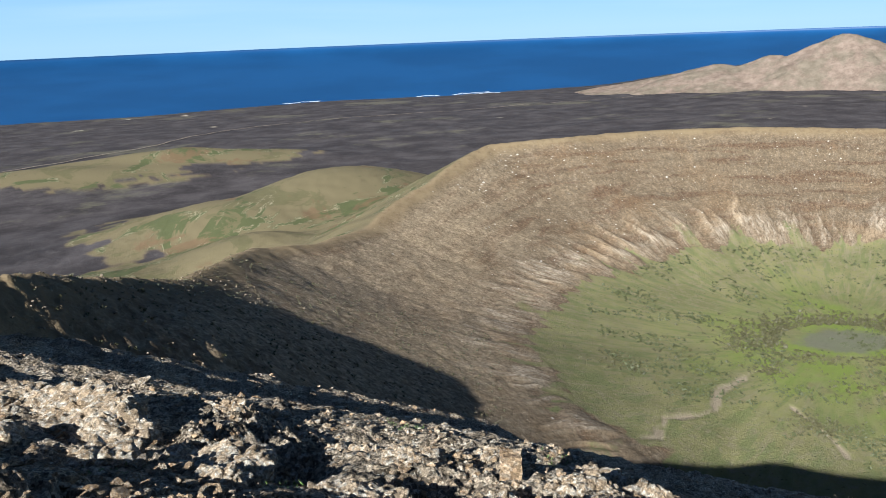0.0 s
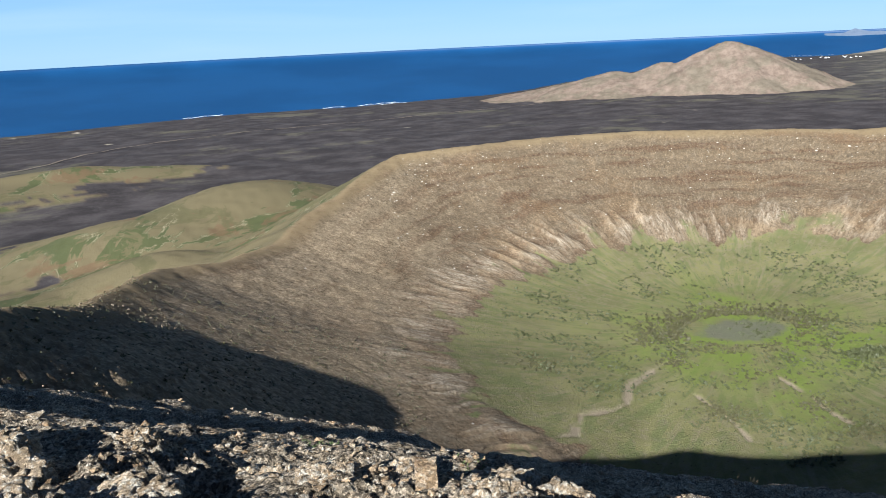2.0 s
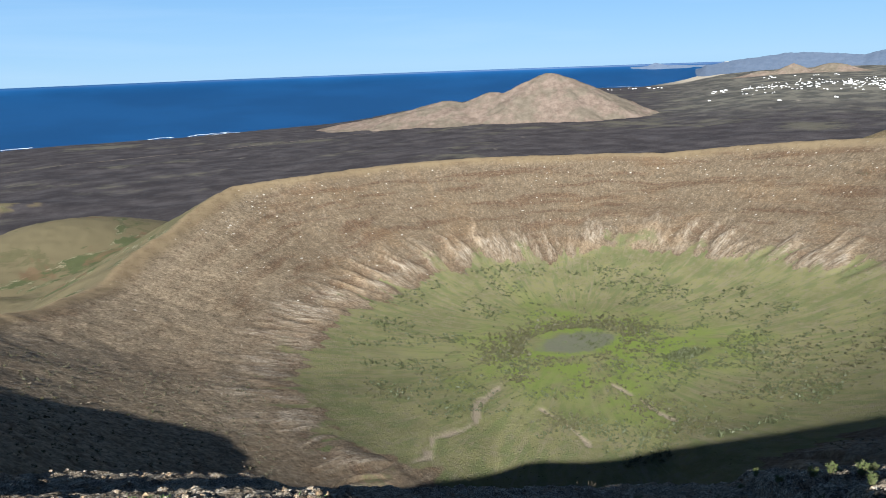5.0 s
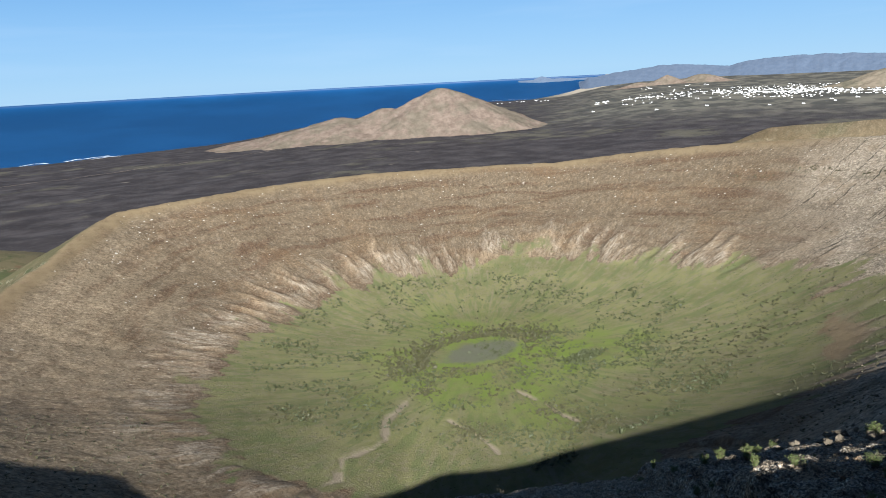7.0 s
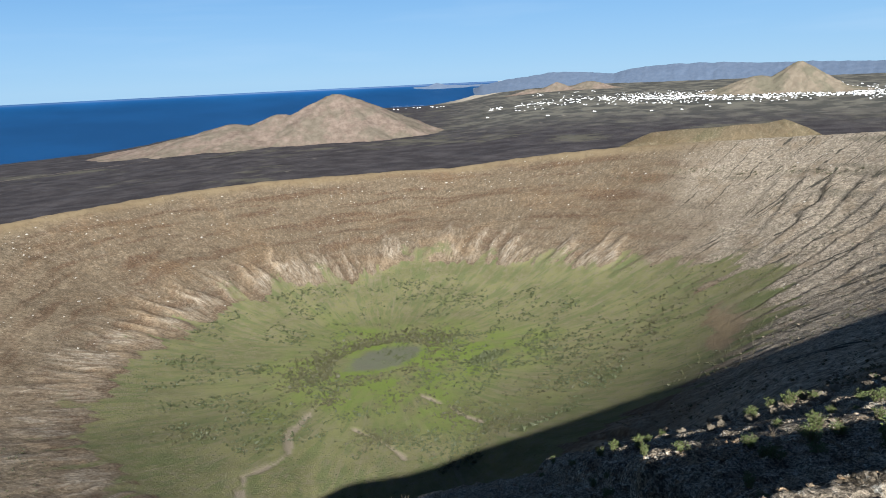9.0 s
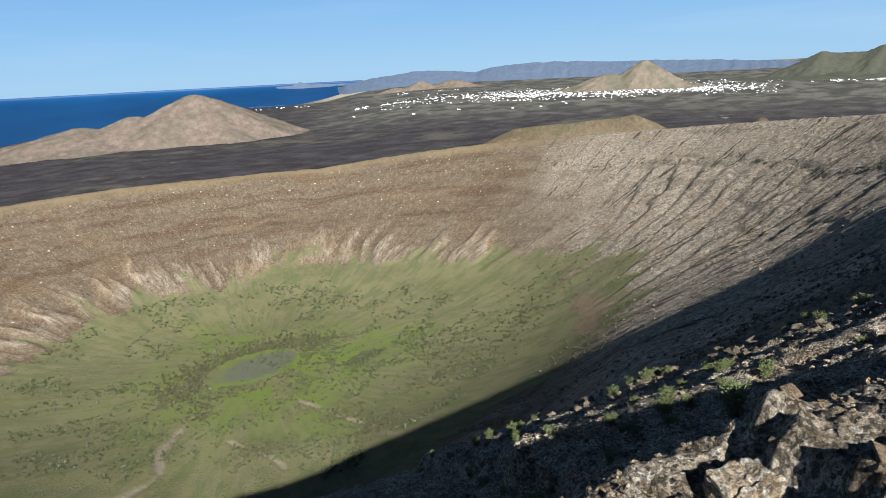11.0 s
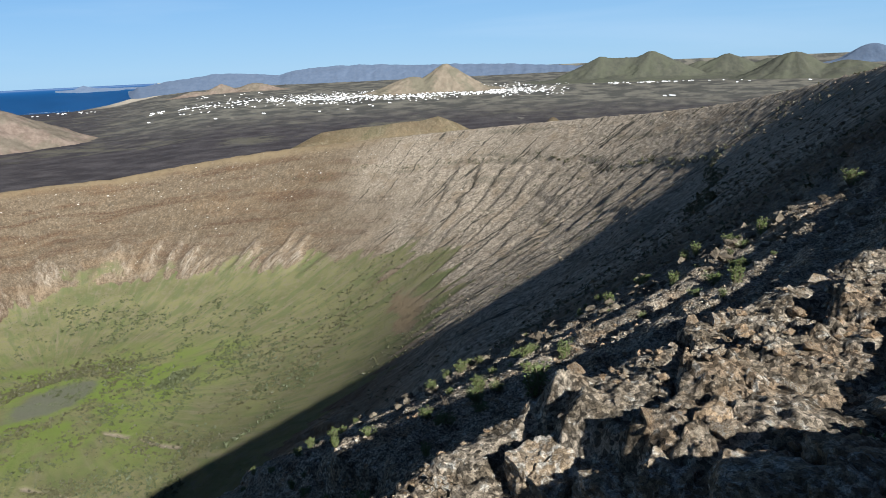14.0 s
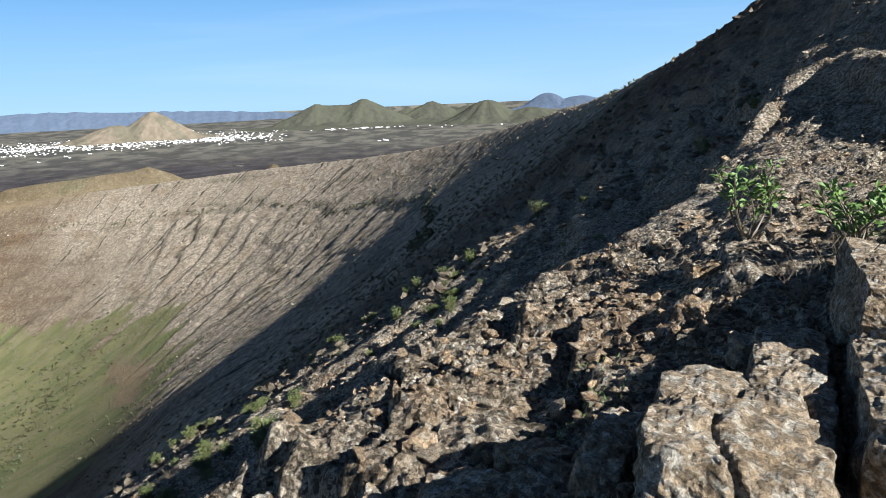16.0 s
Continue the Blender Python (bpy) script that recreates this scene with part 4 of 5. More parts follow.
def stone_bm(bm, at, size, rng, turn):
    """An angular stone: the hull of a few points, added to bm."""
    own = bmesh.new()
    for k in range(13):
        v = Vector((rng.gauss(0, 1), rng.gauss(0, 1), rng.gauss(0, 1))).normalized()
        own.verts.new((v.x * size, v.y * size * rng.uniform(0.6, 0.95), v.z * size * rng.uniform(0.5, 0.8)))
    bmesh.ops.convex_hull(own, input=own.verts)
    bmesh.ops.delete(own, geom=[v for v in own.verts if not v.link_faces], context="VERTS")
    bmesh.ops.rotate(own, verts=own.verts, matrix=Euler(turn).to_matrix())
    bmesh.ops.translate(own, verts=own.verts, vec=at)
    me = bpy.data.meshes.new("piece")
    own.to_mesh(me)
    own.free()
    bm.from_mesh(me)
    bpy.data.meshes.remove(me)


def stones():
    """Loose stones, each a thing of its own, in rubble patches along the slope."""
    kinds = []
    for k in range(10):
        bm = bmesh.new()
        stone_bm(bm, (0, 0, 0), 0.5, random.Random(k), (0, 0, 0))
        me = bpy.data.meshes.new("stone")
        bm.to_mesh(me)
        bm.free()
        me.materials.append(RUST if k % 5 < 3 else LICHEN)
        kinds.append((me, "loose rust-brown broken stone on the slope" if k % 5 < 3 else "loose grey lichened stone on the slope"))
    rng, made = random.Random(4), 0
    px, py, pr = [], [], []
    while made < 300:
        az, r = rng.uniform(-34, 116), 3.0 * math.exp(rng.uniform(0, 1.75))
        x, y = r * math.sin(radians(az)), r * math.cos(radians(az))
        patch = 0.5 + 0.5 * noise.noise(Vector((x * 0.45, y * 0.45, 3.3)))
        rubble = 0.6 if (-4.6 < x < -1.8 and y < 6.6) or (3.8 < x < 9 and -1.5 < y < 2.2) else 0.0
        if patch + rubble < 0.55 + rng.random() * 0.3:
            continue
        px.append(x), py.append(y), pr.append(0.025 + 0.085 * rng.random() ** 3 + 0.003 * r)
        made += 1
    ax, ay = np.array(px)[None], np.array(py)[None]
    pz = (place(ax, ay)[0] + crust_relief(ax, ay, np.hypot(ax, ay)))[0]
    for x, y, z, s in zip(px, py, pz, pr):
        me, label = kinds[rng.randrange(10)]
        ob = new("stone", me)
        ob.matrix_world = pose(x, y, z + s * 0.2, rng.uniform(-25, 25), rng.uniform(-25, 25), rng.uniform(0, 360)) @ Matrix.Diagonal((s * 2, s * 2, s * 2, 1))
        tagged(ob, label, "stone", "loose stones")


stones()


LUMP = np.array([(1, 0, 0), (-1, 0, 0), (0, 1, 0), (0, -1, 0), (0, 0, 1), (0, 0, -1), (.6, .6, .5), (-.6, .6, .5), (.6, -.6, .5), (-.6, -.6, .5)])
LUMP_FACES = np.array([(4, 6, 8), (4, 7, 6), (4, 9, 7), (4, 8, 9), (0, 6, 2), (0, 8, 6), (2, 6, 7), (2, 7, 1), (1, 7, 9), (1, 9, 3), (3, 9, 8), (3, 8, 0), (5, 2, 1), (5, 1, 3), (5, 3, 0), (5, 0, 2)])[:, ::-1]


def lumps(name, label, category, x, y, size, mat, rng, squash=0.7):
    """Many angular stones on the ground, joined into one mesh."""
    z = (place(x[None], y[None])[0] + crust_relief(x[None], y[None], np.hypot(x, y)[None]))[0]
    co = LUMP[None] * (1 + 0.35 * rng.standard_normal((len(x), 10, 3))) * size[:, None, None] * np.array([1, 0.85, squash])
    t = rng.uniform(0, 6.28, len(x))
    c, s = np.cos(t)[:, None], np.sin(t)[:, None]
    wx, wy = co[..., 0] * c - co[..., 1] * s, co[..., 0] * s + co[..., 1] * c
    co = np.stack([wx + x[:, None], wy + y[:, None], co[..., 2] + z[:, None] + size[:, None] * 0.2], -1)
    me = bpy.data.meshes.new(name)
    me.from_pydata(co.reshape(-1, 3).tolist(), [], (LUMP_FACES[None] + 10 * np.arange(len(x))[:, None, None]).reshape(-1, 3).tolist())
    me.materials.append(mat)
    tagged(new(name, me), label, category, kind="stuff")


def rubble():
    """Small rubble and lichen-crusted lumps, too many to count."""
    rng = np.random.default_rng(8)
    n = 22000
    az, r = rng.uniform(-40, 118, n), 2.6 * np.exp(rng.uniform(0, 2.6, n))
    x, y = r * np.sin(np.radians(az)), r * np.cos(np.radians(az))
    bed = ((x > -4.8) & (x < -1.6) & (y < 6.6)) | ((x > 3.6) & (x < 9) & (y > -1.2) & (y < 1.8))
    keep = fbm(x / 2.2, y / 1.6, 3, 121) + 0.25 * rng.random(n) + 0.35 * bed > 0.02
    x, y, r, bed = x[keep], y[keep], r[keep], bed[keep]
    size = (0.012 + 0.05 * rng.random(len(x)) ** 3) * (0.85 + r / 30)
    rust = fbm(x / 2.5, y / 2.5, 2, 123) + 0.5 * rng.standard_normal(len(x)) + 0.5 * bed > 0.0
    lumps("rubble", "scattered rust-brown rubble on the slope", "rubble", x[rust], y[rust], size[rust], RUST, rng)
    lumps("rubble", "scattered grey lichened rubble on the slope", "rubble", x[~rust], y[~rust], size[~rust], LICHEN, rng)


rubble()


def wall_rock():
    g = Graph("wall_rock")
    p = g.coords()
    c = g.mix(g.ramp(g.noise(p, 0.7, 5, 0.7), 0.35, 0.65), (0.105, 0.082, 0.055), (0.25, 0.205, 0.145))
    g.bump(g.noise(p, 2.0, 6, 0.75), 0.8, 0.4)
    return g.finish(c, 0.95, 0.1)


WALL_ROCK = wall_rock()


def crags():
    """Rocks strewn over the walls beyond the near slope."""
    rng = np.random.default_rng(23)
    # bearing range, distance range, number, size, clustering
    for b0, b1, d0, d1, n, big, label in ((-46, 4, 38, 420, 14000, 0.7, "brown rocks strewn over the shaded shoulder of the rim"),
                                          (52, 108, 22, 160, 9000, 0.4, "grey rocks strewn over the shaded slope"),
                                          (50, 96, 160, 900, 9000, 1.15, "pale rocks strewn over the steep grey wall")):
        b, d = rng.uniform(b0, b1, n), d0 * (d1 / d0) ** rng.random(n)
        x, y = d * np.sin(np.radians(b)), d * np.cos(np.radians(b))
        s = place(x[None], y[None])[1][0]
        k = (fbm(x / d * 60, y / d * 60 + d / 25, 3, 141) + 0.5 * rng.random(n) > 0.12) & (s > 0.12) & (s < 1.08)
        x, y, d = x[k], y[k], d[k]
        size = big * (0.22 + 0.75 * rng.random(len(x)) ** 4) * (0.55 + d / d1)
        lumps("rocks", label, "rock", x, y, size, WALL_ROCK, rng, 0.75)


crags()


# ---- shrubs ----
def tube(bm, points, r0, r1, sides=5):
    rings = []
    for i, p in enumerate(points):
        d = (points[min(i + 1, len(points) - 1)] - points[max(i - 1, 0)]).normalized()
        a = d.orthogonal().normalized()
        b = d.cross(a)
        r = r0 + (r1 - r0) * i / (len(points) - 1)
        rings.append([bm.verts.new(p + (a * math.cos(k * 2 * math.pi / sides) + b * math.sin(k * 2 * math.pi / sides)) * r) for k in range(sides)])
    for q, w in zip(rings, rings[1:]):
        for k in range(sides):
            bm.faces.new((q[k], q[(k + 1) % sides], w[(k + 1) % sides], w[k]))
    bm.faces.new(rings[-1])


def leaf(bm, at, way, length, width, rng):
    way = way.normalized()
    side = way.cross(Vector((rng.uniform(-1, 1), rng.uniform(-1, 1), rng.uniform(0.2, 1)))).normalized()
    up = side.cross(way)
    base, tip = bm.verts.new(at), bm.verts.new(at + way * length - up * length * 0.15)
    mid = at + way * length * 0.55 + up * length * 0.08
    m, l, r = bm.verts.new(mid - up * width * 0.18), bm.verts.new(mid + side * width / 2), bm.verts.new(mid - side * width / 2)
    for f in ((base, l, m), (l, tip, m), (m, tip, r), (base, m, r)):
        bm.faces.new(f)


def shrub(tall, wide, stems, leaves, leaf_len, seed, mat, bare=0.35):
    """An Empty with a mesh of stems and a mesh of leaves."""
    rng = random.Random(seed)
    thing = new("shrub")
    wood, green = bmesh.new(), bmesh.new()
    for s in range(stems):
        a = rng.uniform(0, 2 * math.pi)
        lean = rng.uniform(0.15, 1.0) * wide
        top = Vector((math.cos(a) * lean, math.sin(a) * lean, tall * rng.uniform(0.6, 1.0)))
        bend = Vector((rng.uniform(-1, 1), rng.uniform(-1, 1), 0)) * wide * 0.3
        pts = [top * k + bend * math.sin(k * math.pi) * 1.0 - Vector((0, 0, 0.06)) * (1 - k) for k in (0, 0.25, 0.5, 0.75, 1.0)]
        tube(wood, pts, 0.008 + tall * 0.01, 0.004)
        for n in range(leaves // stems):
            k = bare + (1 - bare) * rng.random() ** 0.6
            i = min(int(k * 4), 3)
            at = pts[i].lerp(pts[i + 1], k * 4 - i)
            way = Vector((rng.gauss(0, 1), rng.gauss(0, 1), rng.uniform(0.1, 1.2)))
            leaf(green, at + way.normalized() * rng.uniform(0, 0.05), way, leaf_len * rng.uniform(0.6, 1.2), leaf_len * 0.42 * rng.uniform(0.7, 1.2), rng)
    part("branchwork", wood, TWIG, thing)
    part("foliage", green, mat, thing)
    return thing


def dry_plant(tall, wide, stems, seed):
    rng = random.Random(seed)
    thing = new("dry_plant")
    for s in range(stems):
        wood = bmesh.new()
        a = rng.uniform(0, 6.28)
        top = Vector((math.cos(a) * wide * rng.random(), math.sin(a) * wide * rng.random(), tall * rng.uniform(0.5, 1)))
        pts = [top * k + Vector((rng.uniform(-1, 1), rng.uniform(-1, 1), 0)) * wide * 0.08 for k in (0, 0.35, 0.7, 1)]
        tube(wood, pts, 0.006, 0.003, 4)
        for b in range(3):
            k = rng.uniform(0.4, 0.9)
            p = top * k
            tube(wood, [p, p + Vector((rng.uniform(-1, 1), rng.uniform(-1, 1), 1)).normalized() * tall * 0.25], 0.004, 0.002, 4)
        part("stem", wood, TWIG, thing)
    return thing


def put_thing(ob, x, y, turn, scale, label, category, group):
    ob.matrix_world = pose(x, y, height(x, y) - 0.03, 0, 0, turn) @ Matrix.Scale(scale, 4)
    return tagged(ob, label, category, group)


LEAFY = [shrub(0.62, 0.30, 9, 230, 0.085, 1, LEAF, 0.45), shrub(0.50, 0.38, 12, 300, 0.09, 2, LEAF, 0.3), shrub(0.50, 0.24, 14, 640, 0.06, 3, LEAF_DULL, 0.15), shrub(0.32, 0.28, 16, 560, 0.055, 4, LEAF_DULL, 0.05)]
FIRST = [(7.7, -2.3, 20), (6.9, -3.0, 60), (10.6, 3.9, 0), (8.3, 6.0, 0)]
LABELS = ["tall leafy green shrub with bare lower stems among stones", "dense broad-leaved green bush behind rocks", "yellow-green slender shrub on the shaded slope", "low cushion-like green shrub on the rocky slope"]
for ob, (x, y, turn), label in zip(LEAFY, FIRST, LABELS):
    put_thing(ob, x, y, turn, 1.2, label, "shrub", "shrubs on the slope")
SHRUBS = [(3, -0.5, 13.4, 0.9), (2, 12.2, 16.5, 1.3), (3, 13.0, 15.5, 1.2), (2, 14.6, 15.6, 1.2), (3, 15.5, 14.4, 1.1), (2, 16.6, 14.2, 1.4), (2, 18.0, 13.4, 1.2), (3, 11.4, 6.4, 1.0), (2, 10.5, 5.5, 0.9), (2, 12.2, 5.7, 1.0),
          (3, 12.8, 5.5, 1.3), (2, 13.2, 4.8, 1.2), (3, 11.2, 5.2, 1.1), (2, 15.0, 4.8, 1.3), (3, 7.9, 4.3, 0.6), (2, 17.5, 1.5, 1.3), (3, 19.5, 2.6, 1.2), (2, 21.7, -5.6, 1.6), (3, 21.0, 2.3, 1.7), (2, 22.0, 3.6, 1.7),
          (2, 27.5, 1.5, 2.0), (3, 12.4, 5.9, 1.0), (3, 13.6, 5.0, 1.1), (2, 8.8, 5.0, 0.8), (3, 23.5, -7.6, 1.7), (2, 30.5, -1.3, 2.2), (3, 3.85, -1.78, 0.22), (3, 3.62, -1.82, 0.25), (2, 9.6, 7.6, 0.8), (3, 10.2, 8.6, 0.9)]
SHRUBS += [(2, 11.1, 6.0, 0.8), (2, 11.2, 6.0, 0.6), (2, 13.2, 6.1, 1.0), (2, 13.5, 6.3, 0.8), (2, 13.9, 7.1, 1.1), (2, 14.5, 7.5, 0.7), (3, 16.9, 6.5, 1.2), (2, 17.4, 6.5, 1.2), (3, 19.4, 7.2, 1.3), (3, 19.0, 7.6, 1.3), (2, 24.2, 6.1, 1.3), (3, 24.7, 6.2, 1.3), (3, 28.8, 5.7, 1.7), (2, 28.5, 5.9, 1.8), (2, 33.3, 4.9, 2.0)]
SHRUBS += [(2, 33.1, 4.4, 1.9), (3, 26.7, 2.5, 1.3), (3, 26.3, 2.0, 1.5), (3, 21.1, 1.7, 1.3), (2, 21.0, 1.6, 1.1), (2, 16.2, 12.4, 1.2), (2, 15.7, 12.9, 1.2), (2, 21.0, 11.7, 1.2), (2, 20.5, 11.3, 1.6), (2, 22.5, 11.1, 1.6), (2, 22.6, 11.7, 1.7), (2, 10.8, 8.2, 0.7), (3, 11.1, 7.6, 0.9), (3, 23.1, 11.0, 1.6), (2, 23.3, 10.7, 1.3)]
for k in range(64):  # small ones along the brink of the shaded slope
    b, d = RNG.uniform(44, 97), RNG.uniform(13, 40)
    SHRUBS.append((RNG.choice((2, 2, 3)), d * math.sin(radians(b)), d * math.cos(radians(b)), RNG.uniform(0.5, 0.9) * (0.6 + d / 40)))
for kind, x, y, scale in SHRUBS:
    put_thing(copy_thing(LEAFY[kind], Matrix()), x, y, RNG.uniform(0, 360), 0.68 * scale * RNG.uniform(0.85, 1.1), LABELS[kind], "shrub", "shrubs on the slope")
DRY = dry_plant(0.45, 0.35, 9, 5)
put_thing(DRY, 12.0, 19.0, 0, 1.6, "leafless dry brown plant at the brink", "dry plant", "dry plants")
for x, y, scale in ((-1.6, 13.2, 0.9), (-0.2, 13.0, 1.0), (13.8, 16.0, 1.2), (11.6, 6.0, 1.0), (6.1, -2.5, 1.1), (5.9, -2.1, 0.9), (16.0, 4.6, 1.2), (9.2, 5.2, 0.8)):
    put_thing(copy_thing(DRY, Matrix()), x, y, RNG.uniform(0, 360), scale, "leafless dry brown plant on the slope", "dry plant", "dry plants")


def tufts():
    """Short grass in the clefts near the viewpoint."""
    rng = random.Random(21)
    bm = bmesh.new()
    spots = [(cx + rng.gauss(0, 0.15), cy + rng.gauss(0, 0.12)) for cx, cy, n in ((4.75, -0.65, 60), (4.95, -0.25, 90), (5.35, -0.55, 70), (-1.45, 6.1, 50), (1.3, 8.2, 40), (-0.6, 9.6, 50), (-2.9, 6.0, 30), (6.0, -0.6, 40)) for k in range(n)]
    ax, ay = (np.array(v)[None] for v in zip(*spots))
    az = (place(ax, ay)[0] + crust_relief(ax, ay, np.hypot(ax, ay)))[0]
    for (x, y), z in zip(spots, az):
        leaf(bm, Vector((x, y, z - 0.008)), Vector((rng.gauss(0, 0.7), rng.gauss(0, 0.7), 1)), rng.uniform(0.03, 0.075), 0.010, rng)
    tagged(part("grass", bm, LEAF), "sparse fresh green grass tufts between rocks", "grass", kind="stuff")


tufts()


# ---- scrub on the caldera's floor and ledges ----
def scrub(name, label, places, mat, seed):
    """Ragged low bushes: clumps of small leaning faces."""
    rng = np.random.default_rng(seed)
    x, y, size = (np.array(v, dtype=float) for v in zip(*places))
    z = place(x[None], y[None])[0][0]
    k = 14
    n = len(x)
    c = np.stack([x, y, z], -1)[:, None] + rng.standard_normal((n, k, 3)) * (size[:, None, None] * np.array([0.42, 0.42, 0.22])) + np.array([0, 0, 1]) * size[:, None, None] * 0.35
    tri = rng.standard_normal((n, k, 3, 3)) * (size[:, None, None, None] * 0.40)
    v = (c[:, :, None] + tri).reshape(-1, 3)
    f = np.arange(len(v)).reshape(-1, 3)
    me = bpy.data.meshes.new(name)
    me.from_pydata(v.tolist(), [], f.tolist())
    me.materials.append(mat)
    return tagged(new(name, me), label, "scrub", kind="stuff")


def scatter_floor():
    rng = random.Random(31)
    ring_places, green_places, brown_places = [], [], []
    cx, cy = FLOOR_X - 8, FLOOR_Y - 6
    for k in range(2600):  # ring of bushes round the dry pond
        a, r = rng.uniform(0, 6.28), 48 + abs(rng.gauss(0, 26))
        if math.sin(a) < -0.2 and rng.random() < 0.75:
            continue
        ring_places.append((cx + math.cos(a) * r * 1.15, cy + math.sin(a) * r * 0.75, rng.uniform(0.8, 2.1)))
    while len(green_places) < 5500:
        a, r = rng.uniform(0, 6.28), 240 * math.sqrt(rng.random())
        x, y = FLOOR_X + math.cos(a) * r, FLOOR_Y - 10 + math.sin(a) * r
        if noise.noise(Vector((x / 55, y / 35, 1.5))) + 0.5 * noise.noise(Vector((x / 14, y / 14, 4.5))) < -0.15 + 0.5 * rng.random() + 0.2 * (x < FLOOR_X - 20):
            continue
        green_places.append((x, y, 0.6 + 1.5 * rng.random() ** 2))
    for b, d, n, spread in ((30.4, 525, 170, 12), (37.5, 565, 150, 14), (26.4, 606, 110, 9), (40.5, 525, 140, 14), (33, 600, 120, 20), (55, 760, 160, 40), (24.6, 655, 90, 16), (14.5, 545, 50, 14), (20, 600, 60, 30), (47, 700, 160, 30), (51, 640, 160, 26), (45, 600, 120, 26), (53.5, 700, 160, 24)):
        for k in range(n):
            x, y = d * math.sin(radians(b)) + rng.gauss(0, spread), d * math.cos(radians(b)) + rng.gauss(0, spread * 0.8)
            brown_places.append((x, y, rng.uniform(0.6, 1.8)))
    grove = [(685 * math.sin(radians(40.2)) + rng.gauss(0, 11), 685 * math.cos(radians(40.2)) + rng.gauss(0, 4), rng.uniform(1.6, 3.2)) for k in range(230)]
    scrub("scrub", "olive bushes in a ring round the dried pond", ring_places, BUSH_BROWN, 1)
    scrub("scrub", "dark green bushes scattered over the grassy floor", green_places, BUSH, 2)
    scrub("scrub", "greyish bushes along the dry gullies", brown_places, BUSH_BROWN, 3)
    scrub("grove", "dense dark green thicket on the caldera floor", grove, BUSH, 4)
    wall = []
    while len(wall) < 2600:  # dark scrub on the shaded and grey walls
        b, d = rng.uniform(50, 100), rng.uniform(40, 800)
        x, y = d * math.sin(radians(b)), d * math.cos(radians(b))
        if noise.noise(Vector((x / 40, y / 40, 7.5))) < -0.05 or math.hypot(x - FLOOR_X, y - FLOOR_Y) < 290:
            continue
        wall.append((x, y, rng.uniform(0.35, 1.1) * min(1.0, 0.12 + d / 320)))
    while len(wall) < 5200:  # and on the near rim
        b, d = rng.uniform(-34, 5), rng.uniform(60, 520)
        x, y = d * math.sin(radians(b)), d * math.cos(radians(b))
        wall.append((x, y, rng.uniform(0.35, 1.0) * min(1.0, 0.12 + d / 320)))
    ledge_places = []
    bx = np.array([rng.uniform(50, 92) for k in range(16000)])
    bd = np.array([rng.uniform(250, 1100) for k in range(16000)])
    lx, ly = bd * np.sin(np.radians(bx)), bd * np.cos(np.radians(bx))
    ls, lp = place(lx[None], ly[None])[1:3]
    on = np.abs(ls[0] - 0.755 - 0.05 * vnoise(lp[0] * 6, lp[0] * 0, 51)) < 0.014
    for x, y in zip(lx[on], ly[on]):
        ledge_places.append((x, y, rng.uniform(0.7, 2.0)))
    scrub("scrub", "dark scrub growing along a ledge of the wall", ledge_places, BUSH_BROWN, 6)
    scrub("scrub", "low dark scrub dotted over the rocky walls", wall, BUSH_BROWN, 5)


scatter_floor()


# ---- outcrops on the upper wall ----
def outcrops():
    """Pale stones that stand out of the upper wall, too many to count."""
    rng = np.random.default_rng(17)
    n = 9000
    b, d = rng.uniform(3, 66, n), rng.uniform(620, 1240, n)
    x, y = d * np.sin(np.radians(b)), d * np.cos(np.radians(b))
    z, s, phi, rho, fin, shade_seam, flat = (v[0] if v.ndim == 2 else v for v in place(x[None], y[None]))
    band = np.exp(-((s - 0.78) / 0.05) ** 2) + 0.6 * np.exp(-((s - 0.9) / 0.04) ** 2) + 0.5 * np.exp(-((s - 0.58) / 0.03) ** 2) + 0.12
    keep = (rng.random(n) < band * (0.5 + 0.8 * vnoise(phi * 14, s * 3, 131))) & (s > 0.15) & (s < 0.98)
    x, y, z = x[keep], y[keep], z[keep]
    size = 0.35 + 1.1 * rng.random(len(x)) ** 4
    unit = np.array([(1, 0, 0), (-1, 0, 0), (0, 1, 0), (0, -1, 0), (0, 0, 1), (0, 0, -1)])
    faces = np.array([(4, 0, 2), (4, 2, 1), (4, 1, 3), (4, 3, 0), (5, 2, 0), (5, 1, 2), (5, 3, 1), (5, 0, 3)])
    co = unit[None] * (1 + 0.3 * rng.standard_normal((len(x), 6, 3))) * size[:, None, None] * np.array([1.3, 1.1, 0.7]) + np.stack([x, y, z + 0.2], -1)[:, None]
    me = bpy.data.meshes.new("outcrop")
    me.from_pydata(co.reshape(-1, 3).tolist(), [], (faces[None] + 6 * np.arange(len(x))[:, None, None]).reshape(-1, 3).tolist())
    g = Graph("pale_outcrop")
    me.materials.append(g.finish(g.mix(g.noise(g.coords(), 0.8, 4), (0.36, 0.32, 0.26), (0.58, 0.54, 0.46)), 0.9, 0.1))
    tagged(new("outcrop", me), "pale stones standing out of the upper wall", "rock", kind="stuff")


outcrops()


# ---- town, road, surf ----
def plaster():
    g = Graph("white_plaster")
    c = g.mix(g.noise(g.coords(), 0.5, 4), (0.72, 0.71, 0.67), (0.84, 0.83, 0.80))
    return g.finish(g.mix(g.math("MULTIPLY", g.random(), 0.18), c, (0.62, 0.56, 0.46)), 0.85, 0.2)


PLASTER = plaster()
GLASS_DARK = Graph("dark_window").finish((0.03, 0.035, 0.04), 0.3, 0.5)


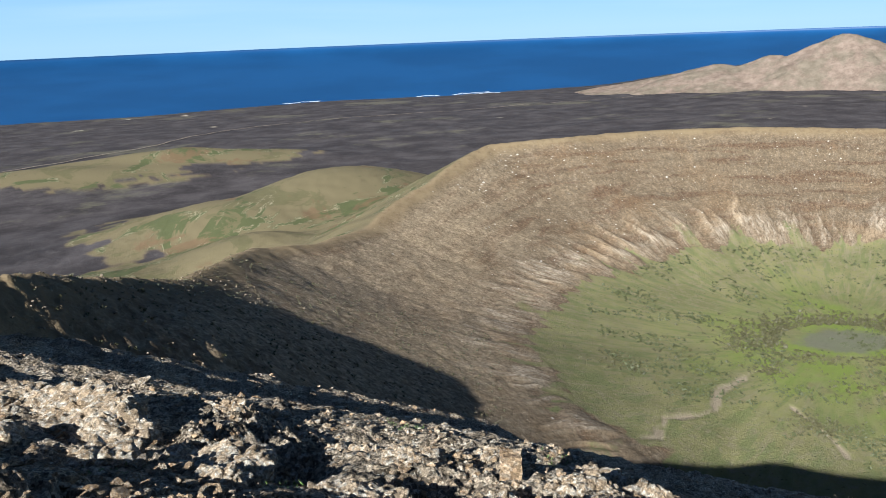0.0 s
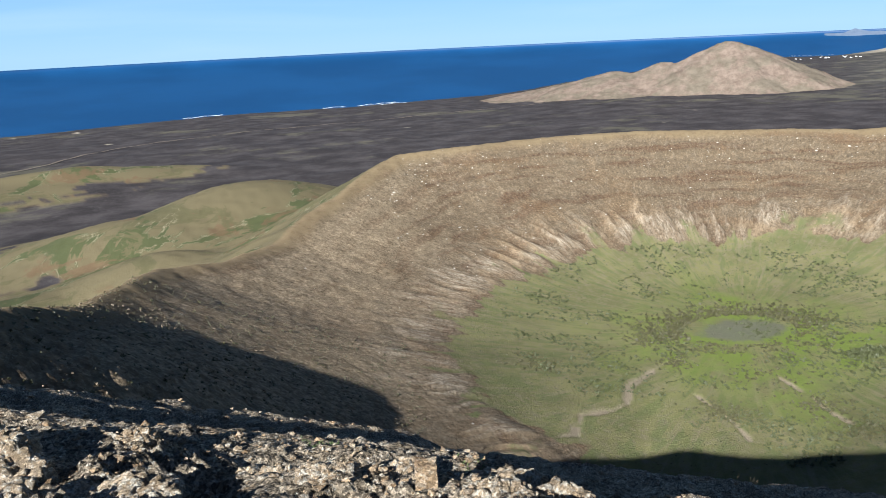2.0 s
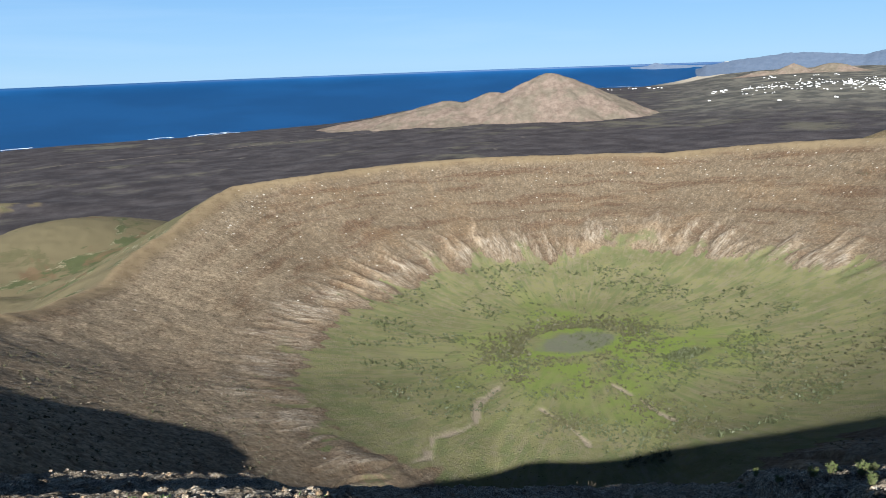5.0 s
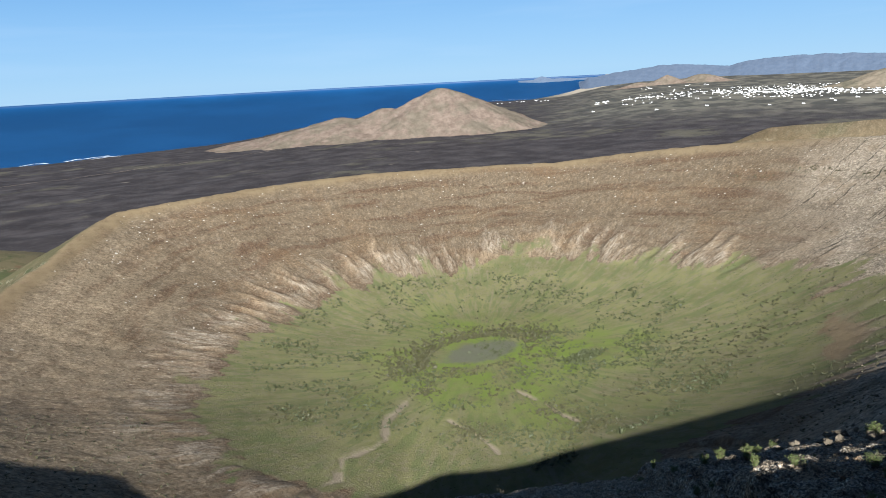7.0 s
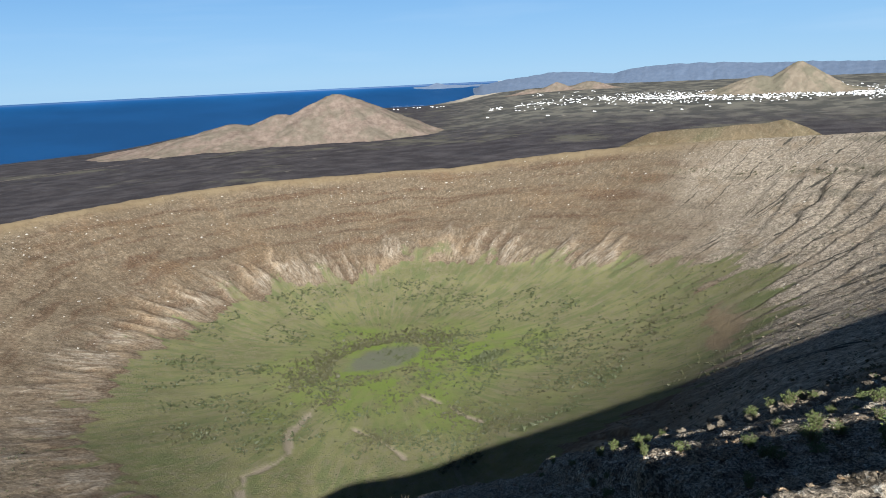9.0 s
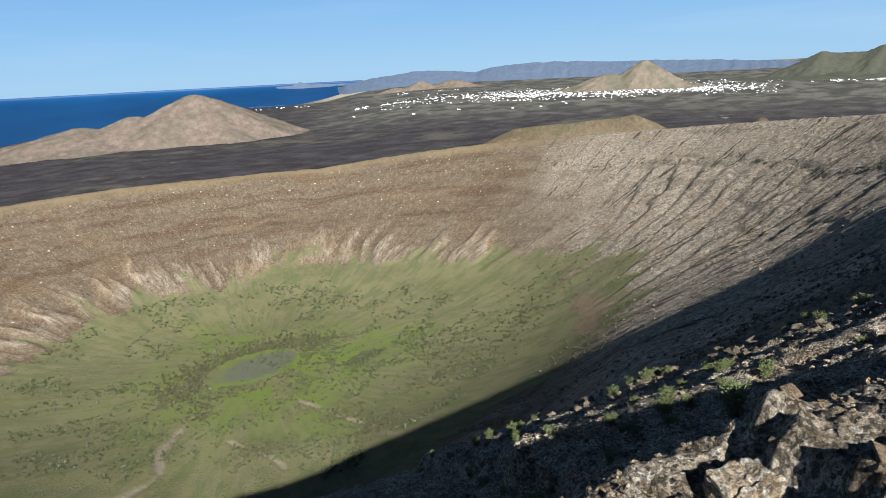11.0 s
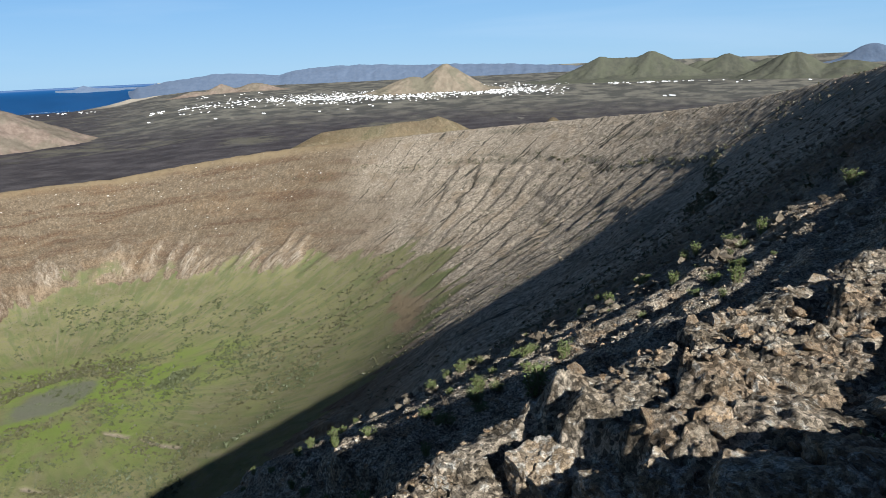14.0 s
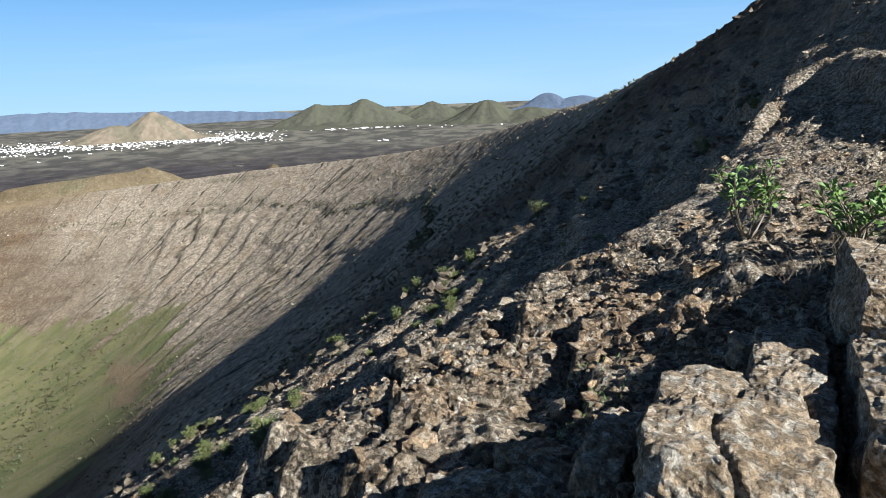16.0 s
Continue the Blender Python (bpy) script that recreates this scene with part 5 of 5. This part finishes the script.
def box(bm, x0, y0, z0, x1, y1, z1):
    m = Matrix.Translation(((x0 + x1) / 2, (y0 + y1) / 2, (z0 + z1) / 2)) @ Matrix.Diagonal((x1 - x0, y1 - y0, z1 - z0, 1))
    bmesh.ops.create_cube(bm, size=1.0, matrix=m)


def house_kind(seed):
    rng = random.Random(seed)
    w, l, h = rng.uniform(14, 24), rng.uniform(9, 14), rng.uniform(4.5, 7.5)
    thing = new("house")
    bm = bmesh.new()
    box(bm, -w / 2, -l / 2, -4, w / 2, l / 2, h)
    box(bm, w / 2, -l / 2 + 1, -4, w / 2 + rng.uniform(4, 8), l / 2 - 1, h * 0.55)
    box(bm, -w / 2 + 1, -l / 2 + 1, h, -w / 2 + rng.uniform(4, 8), l / 2 - 1, h + rng.uniform(1.5, 3))
    part("wall", bm, PLASTER, thing)
    for k in range(3):
        bm = bmesh.new()
        x = -w / 2 + w * (k + 0.5) / 3
        box(bm, x - 0.7, -l / 2 - 0.06, 1.0, x + 0.7, -l / 2 + 0.3, 2.4)
        part("window", bm, GLASS_DARK, thing)
    return thing


def town():
    rng = random.Random(41)
    kinds = [house_kind(60 + k) for k in range(5)]
    first = list(kinds)
    # bearing range, distance range, number
    bands = [(41, 46.6, 7000, 7300, 26), (46.8, 52, 6700, 7600, 42), (52, 58.5, 6600, 7400, 66), (58.5, 64, 6400, 7000, 34), (64, 71.3, 6400, 7300, 62), (65.5, 73, 8600, 9800, 24), (74.3, 82, 7500, 7800, 36),
             (44.5, 49.5, 9500, 10500, 14), (33.2, 34.3, 5200, 5500, 5), (33.5, 38, 10200, 11000, 16), (38, 60, 5000, 6200, 9), (83, 90, 7000, 8200, 8), (80, 81.5, 5300, 5400, 4)]
    spots = [(b0 + (b1 - b0) * rng.random(), d0 + (d1 - d0) * rng.random() ** 1.3) for b0, b1, d0, d1, n in bands for k in range(n)]
    b, d = (np.array(v) for v in zip(*spots))
    x, y = d * np.sin(np.radians(b)), d * np.cos(np.radians(b))
    px, py, pz = fold(x, y, plain(x, y))
    f = drawn_in(d) / d
    for i in range(len(b)):
        ob = first.pop() if first else copy_thing(kinds[rng.randrange(5)], Matrix())
        ob.matrix_world = pose(px[i], py[i], pz[i], 0, 0, -b[i] + rng.uniform(-40, 40)) @ Matrix.Scale(f[i] * rng.uniform(0.65, 1.05), 4)
        tagged(ob, "small white flat-roofed house of the distant town", "house", "town houses")
    n = 1100
    b = np.array([rng.choice([rng.gauss(54.5, 2.8), rng.gauss(60, 2.5), rng.gauss(68, 1.8), rng.uniform(43, 73)]) for k in range(n)])
    d = np.array([rng.triangular(5700, 8800, 6700) for k in range(n)])
    x, y = d * np.sin(np.radians(b)), d * np.cos(np.radians(b))
    px, py, pz = fold(x, y, plain(x, y))
    f = drawn_in(d) / d
    bm = bmesh.new()
    for i in range(n):
        w, l, h = rng.uniform(7, 15) * f[i], rng.uniform(7, 12) * f[i], rng.uniform(3, 6.5) * f[i]
        m = Matrix.Translation((px[i], py[i], pz[i] + h / 2 - f[i])) @ Matrix.Rotation(radians(-b[i] + rng.uniform(-30, 30)), 4, "Z") @ Matrix.Diagonal((w, l, h + 2 * f[i], 1))
        bmesh.ops.create_cube(bm, size=1.0, matrix=m)
    tagged(part("houses", bm, PLASTER), "crowded small white houses of the distant town", "houses", kind="stuff")


town()


def ribbon(name, label, category, line, width, mat, lift=1.0, wild=0.0):
    """A strip over the country; line: bearing and distance."""
    b = np.concatenate([np.linspace(p[0], q[0], 24)[:-1] for p, q in zip(line, line[1:])])
    d = np.interp(np.arange(len(b)) / 23, range(len(line)), [p[1] for p in line])
    d = d + fbm(b * 1.3, b * 0, 3, 5) * wild
    x, y = d * np.sin(np.radians(b)), d * np.cos(np.radians(b))
    tx, ty = np.gradient(x), np.gradient(y)
    n = np.hypot(tx, ty)
    w = width * (0.7 + 0.5 * np.abs(fbm(b * 3, b * 0, 2, 9)))
    k = np.array([-0.5, -0.2, 0.2, 0.5])[:, None]
    rx, ry = x + k * w * ty / n, y - k * w * tx / n
    rz = np.maximum(plain(rx, ry) + hills(rx, ry), 0.3) + lift
    me = grid_mesh(name, *fold(rx, ry, rz), False)
    me.materials.append(mat)
    return tagged(new(name, me), label, category, kind="structure")


DUST = Graph("dust_road")
DUST = DUST.finish(DUST.mix(DUST.noise(DUST.coords(), 0.05, 4), (0.16, 0.13, 0.10), (0.26, 0.21, 0.16)), 0.95, 0.1)
FOAM = Graph("sea_foam")
FOAM = FOAM.finish(FOAM.mix(FOAM.noise(FOAM.coords(), 0.08, 5), (0.55, 0.6, 0.65), (0.85, 0.87, 0.88)), 0.7, 0.3)
ribbon("road", "pale dirt road across the dark lava field", "road", [(-33, 2560), (-24, 2850), (-17, 3450), (-10, 3650), (0, 3850), (12, 4300), (20, 4600)], 12, DUST, 3.0)
for b0, b1, off in ((-1.6, 0.2, 40), (1.2, 4.2, 60), (3.0, 5.0, -60), (-12, -9, 30), (33, 36, 250)):
    mid = (b0 + b1) / 2
    ribbon("surf", "white surf breaking along the black shore", "surf", [(b0, float(coast(b0)) + off), (mid, float(coast(mid)) + off + 40), (b1, float(coast(b1)) + off)], 26, FOAM, 1.0, 60)
